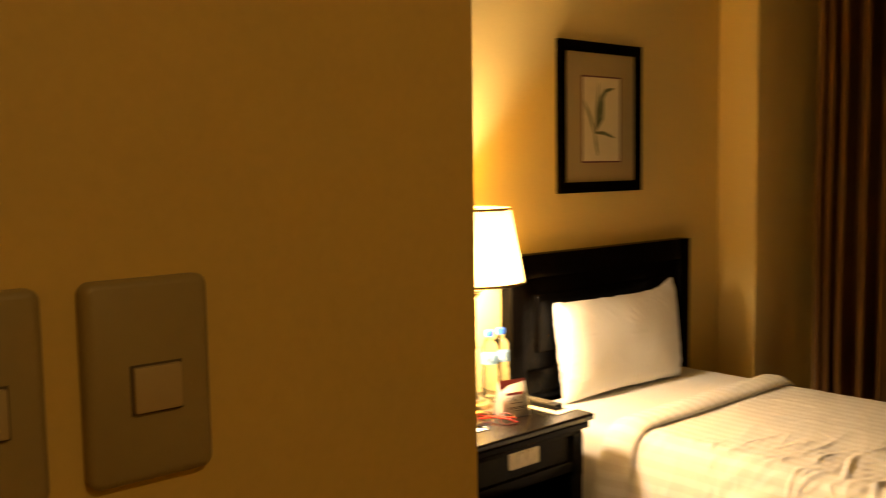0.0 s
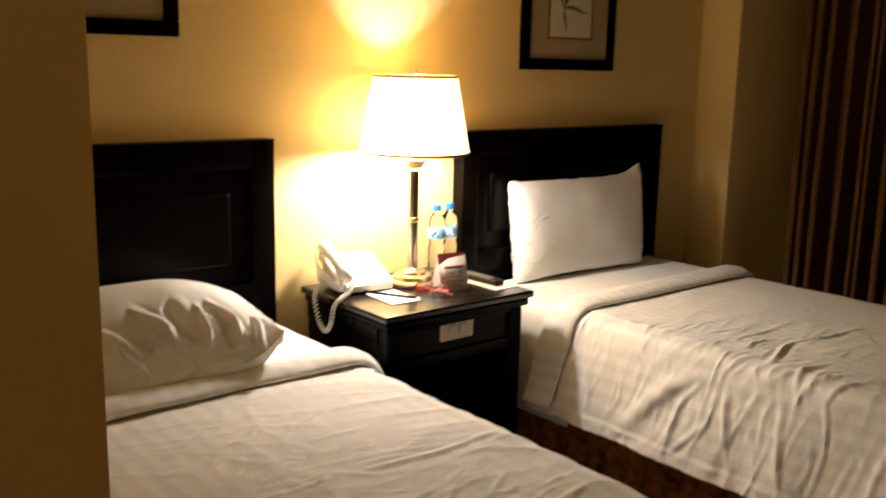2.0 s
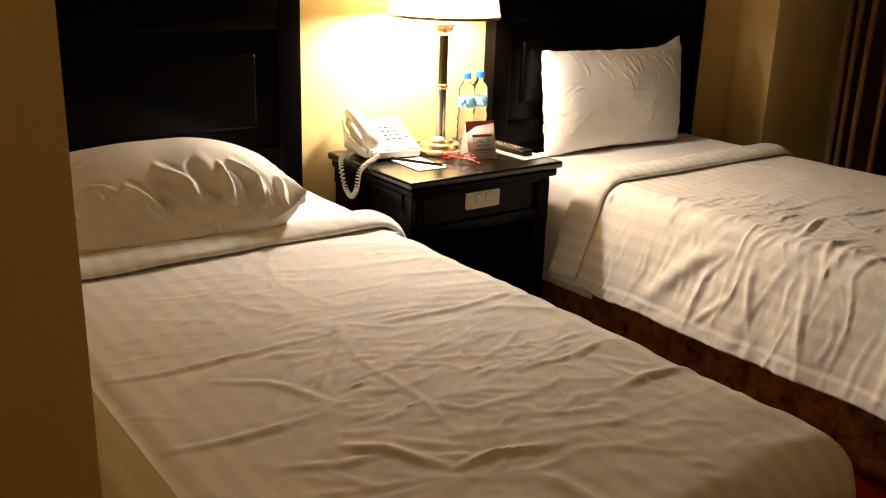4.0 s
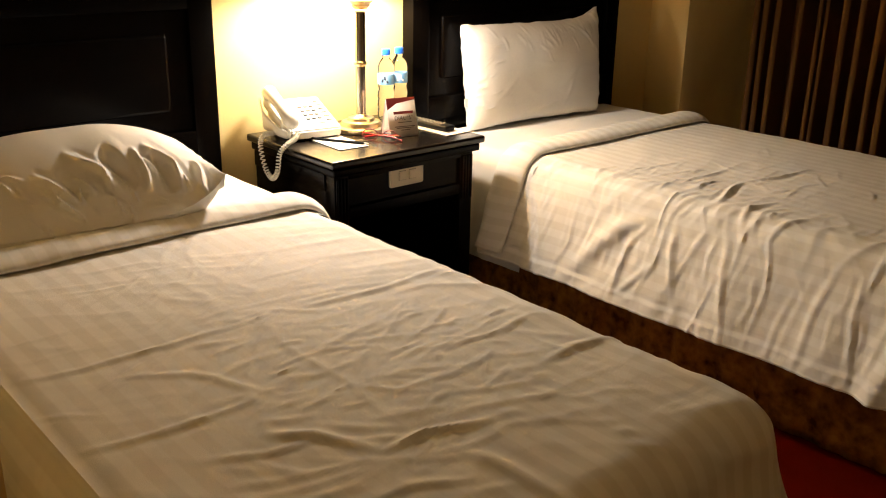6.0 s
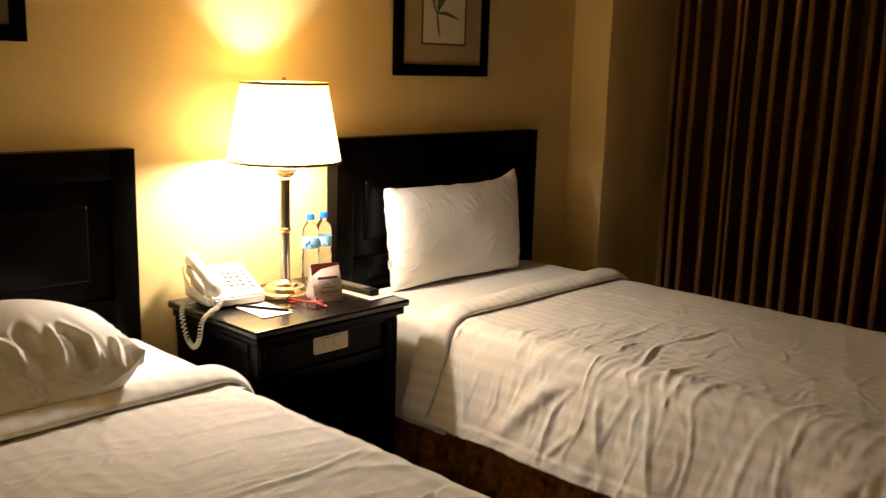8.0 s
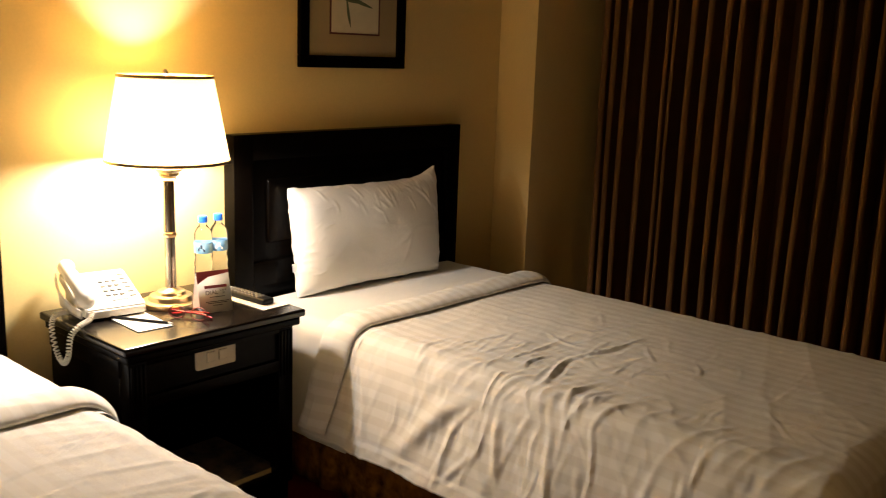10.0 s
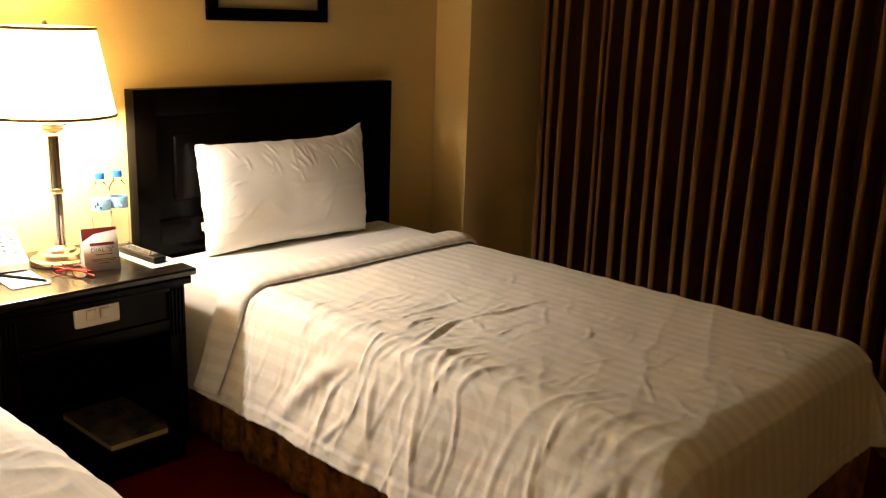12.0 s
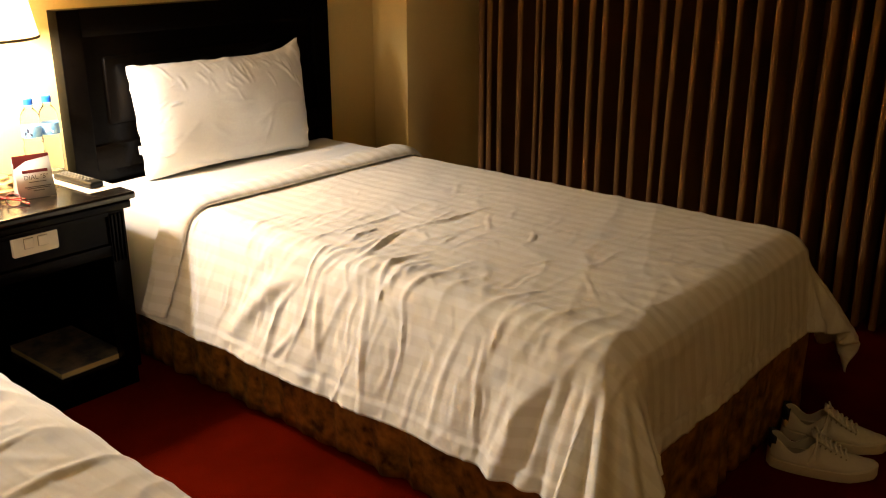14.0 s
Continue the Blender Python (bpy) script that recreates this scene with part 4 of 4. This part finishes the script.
def bottle(x, y, turn):
    ob = thing("water_bottle", (x, y, TOP), "clear plastic water bottle with blue cap and light blue label", "bottle", "water bottles")
    r = 0.0285
    prof = [(0.0, 0.004), (0.020, 0.001), (0.026, 0.003), (r, 0.012), (r, 0.03), (r - 0.002, 0.036), (r, 0.042), (r, 0.06), (r - 0.002, 0.066), (r, 0.072), (r, 0.085), (r - 0.0035, 0.098), (r - 0.001, 0.112), (r - 0.001, 0.150), (r - 0.001, 0.170), (r - 0.004, 0.181), (0.0195, 0.190), (0.0125, 0.199), (0.0115, 0.204), (0.0125, 0.206), (0.0115, 0.208)]
    part("bottle_body", lathe(bmesh.new(), [(a, TOP + z) for a, z in prof], x, y, 36), PLASTIC, ob, "clear plastic body").visible_shadow = False
    part("cap", lathe(bmesh.new(), [(0.0, TOP + 0.2085), (0.0142, TOP + 0.2085), (0.0146, TOP + 0.21), (0.0142, TOP + 0.2265), (0.012, TOP + 0.2285), (0.0, TOP + 0.2285)], x, y, 28), BLUE, ob, "blue screw cap")
    label = part("label", lathe(bmesh.new(), [(r - 0.0003, TOP + 0.114), (r - 0.0001, TOP + 0.115), (r - 0.0001, TOP + 0.147), (r - 0.0003, TOP + 0.148)], x, y, 36, False), LABEL, ob, "light blue label")
    mark = bmesh.new()
    for k, (dz, hh) in enumerate(((0.128, 0.010), (0.133, 0.012), (0.127, 0.007))):
        a = radians(turn) + (k - 1) * 0.28
        c, sn = math.cos(a), math.sin(a)
        rows = [[(x + (r + 0.0006) * math.cos(a + e), y + (r + 0.0006) * math.sin(a + e), TOP + dz + f * hh / 2 + 0.004 * math.sin(k * 2 + e * 9)) for e in (-0.11, 0.0, 0.11)] for f in (-1, 1)]
        sheet_of(mark, rows)
    part("printed_mark", mark, INK if turn < -125 else PAPER, label, "plain printed mark")


def tent_card():
    ob = thing("tent_card", (2.142, 2.146, TOP), "folded white information card with maroon print standing on the nightstand", "card", turn=-13)
    w, h, d = 0.048, 0.113, 0.037
    m = bmesh.new()
    sheet_of(m, [[(-w, -d, 0.001), (-w, 0, h)], [(w, -d, 0.001), (w, 0, h)]])
    front = part("front_leaf", m, PAPER, ob, "white printed leaf", local=True)
    thick(front, 0.0008)
    m = bmesh.new()
    sheet_of(m, [[(-w, d, 0.001), (-w, 0, h)], [(w, d, 0.001), (w, 0, h)]])
    thick(part("back_leaf", m, LILAC, ob, "lilac-tinted back leaf", local=True), 0.0008)
    m = bmesh.new()
    sheet_of(m, [[(-w + 0.001, -d + 0.001, 0.0012), (-w + 0.001, 0, h - 0.003)], [(-w + 0.0015, d - 0.001, 0.0012), (-w + 0.0015, 0, h - 0.003)]])
    part("side_gusset", m, LILAC, ob, "lilac side", local=True)
    lean = Matrix.Translation((0, -d, 0.001)) @ Matrix.Rotation(math.atan2(math.hypot(h, 0), d), 4, "X")
    length = math.hypot(h, d)

    def on_leaf(shape, name, mat, label):
        bm = bmesh.new()
        bm.faces.new([bm.verts.new((px, py, 0.0012)) for px, py in shape])
        part(name, placed(bm, lean), mat, front, label, False, True)
    on_leaf([(-w, length), (-w, length * 0.70), (-w * 0.3, length * 0.86), (w, length * 0.93), (w, length)], "printed_swoosh", MAROON, "maroon printed corner")
    on_leaf([(-w * 0.6, length * 0.58), (w * 0.78, length * 0.58), (w * 0.78, length * 0.65), (-w * 0.6, length * 0.65)], "printed_bar", MAROON, "maroon printed bar")
    for k, (a, b) in enumerate(((-0.35, 0.6), (-0.62, 0.8), (-0.5, 0.7), (-0.2, 0.4))):
        z = length * (0.36, 0.25, 0.215, 0.16)[k]
        on_leaf([(w * a, z), (w * b, z), (w * b, z + 0.0022), (w * a, z + 0.0022)], "printed_line", TEXT, "line of small print")
    fc = bpy.data.curves.new("words", "FONT")
    fc.body = 'DIAL "5"'
    fc.size = 0.0175
    fc.align_x = "CENTER"
    text_ob = bpy.data.objects.new("words", fc)
    me = bpy.data.meshes.new_from_object(text_ob)
    bpy.data.objects.remove(text_ob)
    me.materials.append(TEXT)
    me.transform(lean @ Matrix.Translation((0.004, length * 0.43, 0.0013)))
    words = new("printed_words", me)
    words.parent = front
    tagged(words, "grey printed words")


def notepaper():
    ob = thing("notepaper", (1.924, 2.155, TOP), "small sheet of white notepaper lying on the nightstand", "paper", turn=-3)
    m = bmesh.new()
    box(m, -0.05, 0.05, -0.078, 0.078, 0.0006, 0.003, 0.0006, 1)
    part("sheet", m, PAPER, ob, local=True)


def pencil():
    ob = thing("pencil", (1.915, 2.158, TOP + 0.0036), "black pencil with a gold end lying on the notepaper", "pencil")
    a, b = Vector((1.866, 2.262, TOP + 0.0072)), Vector((1.972, 2.078, TOP + 0.0072))
    d = (b - a).normalized()
    part("shaft", tube(bmesh.new(), [a + d * 0.02, b - d * 0.014], 0.0040, 6), MATT, ob, "black shaft")
    part("gold_end", tube(bmesh.new(), [a, a + d * 0.020], 0.0037, 8), YELLOW, ob, "gold end")
    part("tip", tube(bmesh.new(), [b - d * 0.014, b], [0.0034, 0.0006], 8), PAPER, ob, "pale sharpened tip")


def spectacles():
    ob = thing("spectacles", (2.045, 2.11, TOP), "folded red-framed spectacles on the nightstand", "glasses", turn=-62)
    for cx in (-0.033, 0.033):
        rim = bmesh.new()
        tube(rim, [(cx + 0.025 * math.cos(a), -0.012 + 0.004 * math.sin(a), 0.0185 + 0.0165 * math.sin(a)) for a in [2 * math.pi * k / 24 for k in range(25)]], 0.0017, 6, False)
        part("rim", rim, MAROON, ob, "dark red rim", local=True)
        lens = bmesh.new()
        bmesh.ops.create_circle(lens, cap_ends=True, radius=1.0, segments=24, matrix=Matrix.Translation((cx, -0.012, 0.0185)) @ Matrix.Rotation(math.pi / 2, 4, "X") @ Matrix.Diagonal((0.024, 0.0155, 1, 1)))
        part("lens", lens, LENS, ob, local=True).visible_shadow = False
    bridge = bmesh.new()
    tube(bridge, [(-0.009, -0.012, 0.024), (0, -0.015, 0.027), (0.009, -0.012, 0.024)], 0.0016, 6)
    part("bridge", bridge, MAROON, ob, local=True)
    for k, sgn in enumerate((-1, 1)):
        arm = bmesh.new()
        tube(arm, [(sgn * 0.058, -0.010, 0.022), (sgn * 0.060, 0.0, 0.020), (sgn * 0.040, 0.008 + 0.006 * k, 0.016), (-sgn * 0.030, 0.012 + 0.006 * k, 0.010), (-sgn * 0.062, 0.010 + 0.006 * k, 0.004)], [0.0018, 0.002, 0.0026, 0.003, 0.0032], 6)
        part("temple", arm, RED, ob, "bright red temple", local=True)


def remote_control():
    under = thing("paper_sheet", (2.287, 2.18, TOP), "white paper sheet under the remote control", "paper", turn=2)
    m = bmesh.new()
    box(m, -0.050, 0.050, -0.14, 0.14, 0.0006, 0.0022)
    part("sheet", m, PAPER, under, local=True)
    ob = thing("remote_control", (2.282, 2.168, TOP + 0.0024), "black television remote control with grey keys", "remote", turn=4)
    m = bmesh.new()
    box(m, -0.021, 0.021, -0.094, 0.094, 0.0, 0.018, 0.006, 3)
    part("case", m, BLACK, ob, local=True)
    for r in range(9):
        for c in range(3):
            key = bmesh.new()
            box(key, -0.0165 + c * 0.0125, -0.0085 + c * 0.0125, -0.058 + r * 0.016, -0.050 + r * 0.016, 0.017, 0.0203, 0.001, 1)
            part("key", key, PALE_KEYS, ob, local=True)


def book():
    ob = thing("book", (2.188, 2.192, 0.0852), "large softcover book with a painted cover on the nightstand shelf", "book", turn=1)
    m = bmesh.new()
    box(m, -0.098, 0.098, -0.148, 0.148, 0.002, 0.017)
    part("page_block", m, PAGES, ob, "yellowed page block", local=True)
    for z0, z1 in ((0.0, 0.002), (0.017, 0.0185)):
        m = bmesh.new()
        box(m, -0.1, 0.1, -0.15, 0.15, z0, z1)
        part("cover", m, COVER, ob, "dark painted cover", local=True)


PAGES = material("yellowed_pages", (0.60, 0.45, 0.18), 0.8, grain=0.2, scale=160, bump=0.1)
COVER = material("painted_book_cover", (0.24, 0.17, 0.11), 0.4, second=(0.012, 0.02, 0.03), grain=0.6, scale=26, patch=13)
telephone()
bottle(2.262, 2.368, -135)
bottle(2.3215, 2.374, -120)
tent_card()
notepaper()
pencil()
spectacles()
remote_control()
book()


# ---- shoes at the foot of the far bed ----
LEATHER = material("white_shoe_leather", (0.6, 0.56, 0.47), 0.5, grain=0.08, scale=90, bump=0.12)
SOLE = material("off_white_rubber", (0.62, 0.55, 0.42), 0.7, grain=0.1, scale=90, bump=0.08)
INSIDE = material("grey_shoe_lining", (0.35, 0.31, 0.24), 0.9, grain=0.1, scale=160, bump=0.1)
LACE = material("white_lace", (0.74, 0.70, 0.60), 0.9, grain=0.1, scale=300, bump=0.2)
TAB = material("navy_heel_tab", (0.01, 0.012, 0.02), 0.6, grain=0.2, scale=90, bump=0.1)


def sneaker(place, turn, mirror):
    ob = thing("sneaker", place, "white lace-up leather sneaker with a dark heel tab on the carpet", "shoe", "pair of sneakers", turn)
    ob.scale = (0.95, 0.95, 0.95)
    length = 0.275

    def half(u):
        return 0.030 + 0.018 * math.sin(math.pi * min(1, u * 0.9 + 0.08)) ** 1.3 + 0.006 * math.exp(-((u - 0.72) / 0.18) ** 2)

    def rim(u):
        return math.sqrt(max(0.0, 1 - ((u - 0.5) / 0.5) ** 10)) ** 0.9
    sole = bmesh.new()
    rows = []
    for i in range(29):
        u = i / 28
        hw = max(0.004, half(u) * rim(u)) + 0.003
        lift = 0.010 * max(0, u - 0.75) / 0.25
        x = mirror * 0.006 * math.sin(math.pi * u)
        rows.append([(x + a * hw, (u - 0.5) * length, b + lift) for a, b in ((0, 0.0005), (0.96, 0.0005), (1.0, 0.006), (1.0, 0.026), (0.9, 0.030), (0, 0.030), (-0.9, 0.030), (-1.0, 0.026), (-1.0, 0.006), (-0.96, 0.0005), (0, 0.0005))])
    sheet_of(sole, rows)
    bmesh.ops.remove_doubles(sole, verts=sole.verts, dist=0.00005)
    part("sole", sole, SOLE, ob, "off-white rubber sole", local=True)
    upper = bmesh.new()
    rows, inner = [], []
    for i in range(33):
        u = i / 32
        hw = max(0.003, half(u) * rim(u))
        lift = 0.010 * max(0, u - 0.75) / 0.25
        x = mirror * 0.006 * math.sin(math.pi * u)
        if u < 0.06:
            top = 0.085
        elif u < 0.42:
            top = 0.070 + 0.016 * math.cos((u - 0.06) / 0.36 * 2 * math.pi)
        else:
            top = 0.088 - 0.052 * ((u - 0.42) / 0.58) ** 0.85
        top = 0.030 + (top - 0.030) * (rim(u) ** 0.8 if u > 0.5 else 1.0)
        gap = (0.80 if u < 0.36 else max(0.0, 0.80 * (1 - (u - 0.36) / 0.10))) if u < 0.46 else (0.26 * (0.72 - u) / 0.26 if u < 0.72 else 0.0)
        row = []
        for k in range(17):
            a = -1 + 2 * k / 16
            c = math.copysign(gap + (1 - gap) * abs(a), a) if k != 8 else 0.0
            bow = abs(a)
            wide = hw * (1 - 0.40 * (1 - bow) ** 1.1 * (0.35 if u < 0.40 else 1.0))
            z = 0.028 + lift * 0.6 + (top - 0.028) * (1 - bow ** (3.0 if u > 0.45 else 1.6))
            row.append((x + wide * c, (u - 0.5) * length, z))
        rows.append(row)
    vs = [[upper.verts.new(p) for p in row] for row in rows]
    for i in range(32):
        u = (i + 0.5) / 32
        for k in range(16):
            if u < 0.45 and k in (7, 8):
                continue
            upper.faces.new((vs[i][k], vs[i][k + 1], vs[i + 1][k + 1], vs[i + 1][k]))
    thick(part("upper", upper, LEATHER, ob, "white leather upper", local=True), 0.003)
    lining = bmesh.new()
    box(lining, -0.026, 0.026, -0.118, 0.0, 0.031, 0.036, 0.002, 1)
    part("insole", lining, INSIDE, ob, local=True)
    heel = bmesh.new()
    rows = []
    for a in (-1.0, -0.6, 0.0, 0.6, 1.0):
        ang = a * 1.2
        rows.append([(0.030 * math.sin(ang), -0.108 - 0.031 * math.cos(ang), z) for z in (0.050, 0.075, 0.099 - 0.012 * abs(a))])
    sheet_of(heel, rows)
    thick(part("heel_tab", heel, TAB, ob, "dark heel tab", local=True), 0.003)
    tongue = bmesh.new()
    rows = [[(a * 0.024, -0.030 + 0.085 * u, 0.112 - 0.055 * u - 0.006 * a * a) for a in (-1, -0.5, 0, 0.5, 1)] for u in (0, 0.25, 0.5, 0.75, 1)]
    sheet_of(tongue, rows)
    thick(part("tongue", tongue, LEATHER, ob, "padded tongue", local=True), 0.005)
    for k in range(6):
        u = k / 5
        y, z = -0.012 + 0.066 * u, 0.099 - 0.035 * u
        lace = bmesh.new()
        tube(lace, [(-0.023 + 0.004 * u, y - 0.006, z - 0.010), (-0.012, y, z + 0.001), (0.0, y + 0.002, z + 0.004), (0.012, y, z + 0.001), (0.023 - 0.004 * u, y + 0.006, z - 0.010)], 0.0028, 6)
        part("lace", lace, LACE, ob, local=True)
    for sgn in (-1, 1):
        for k in range(6):
            u = k / 5
            eye = Vector((sgn * (0.031 - 0.002 * u), -0.010 + 0.066 * u, 0.084 - 0.031 * u))
            part("eyelet", tube(bmesh.new(), [eye - Vector((sgn * 0.004, 0, 0.003)), eye + Vector((sgn * 0.003, 0, 0.003))], 0.0022, 6), INSIDE, ob, local=True)
    for sgn in (-1, 1):
        bow = bmesh.new()
        tube(bow, [(0, -0.014, 0.104), (sgn * 0.020, -0.022, 0.112), (sgn * 0.036, -0.020, 0.098), (sgn * 0.046, -0.026, 0.066), (sgn * 0.050, -0.038, 0.036)], 0.0024, 6)
        part("lace_end", bow, LACE, ob, local=True)


sneaker((3.168, 0.283, 0.0), 180 + 22, 1)
sneaker((3.318, 0.305, 0.0), 180 + 16, -1)
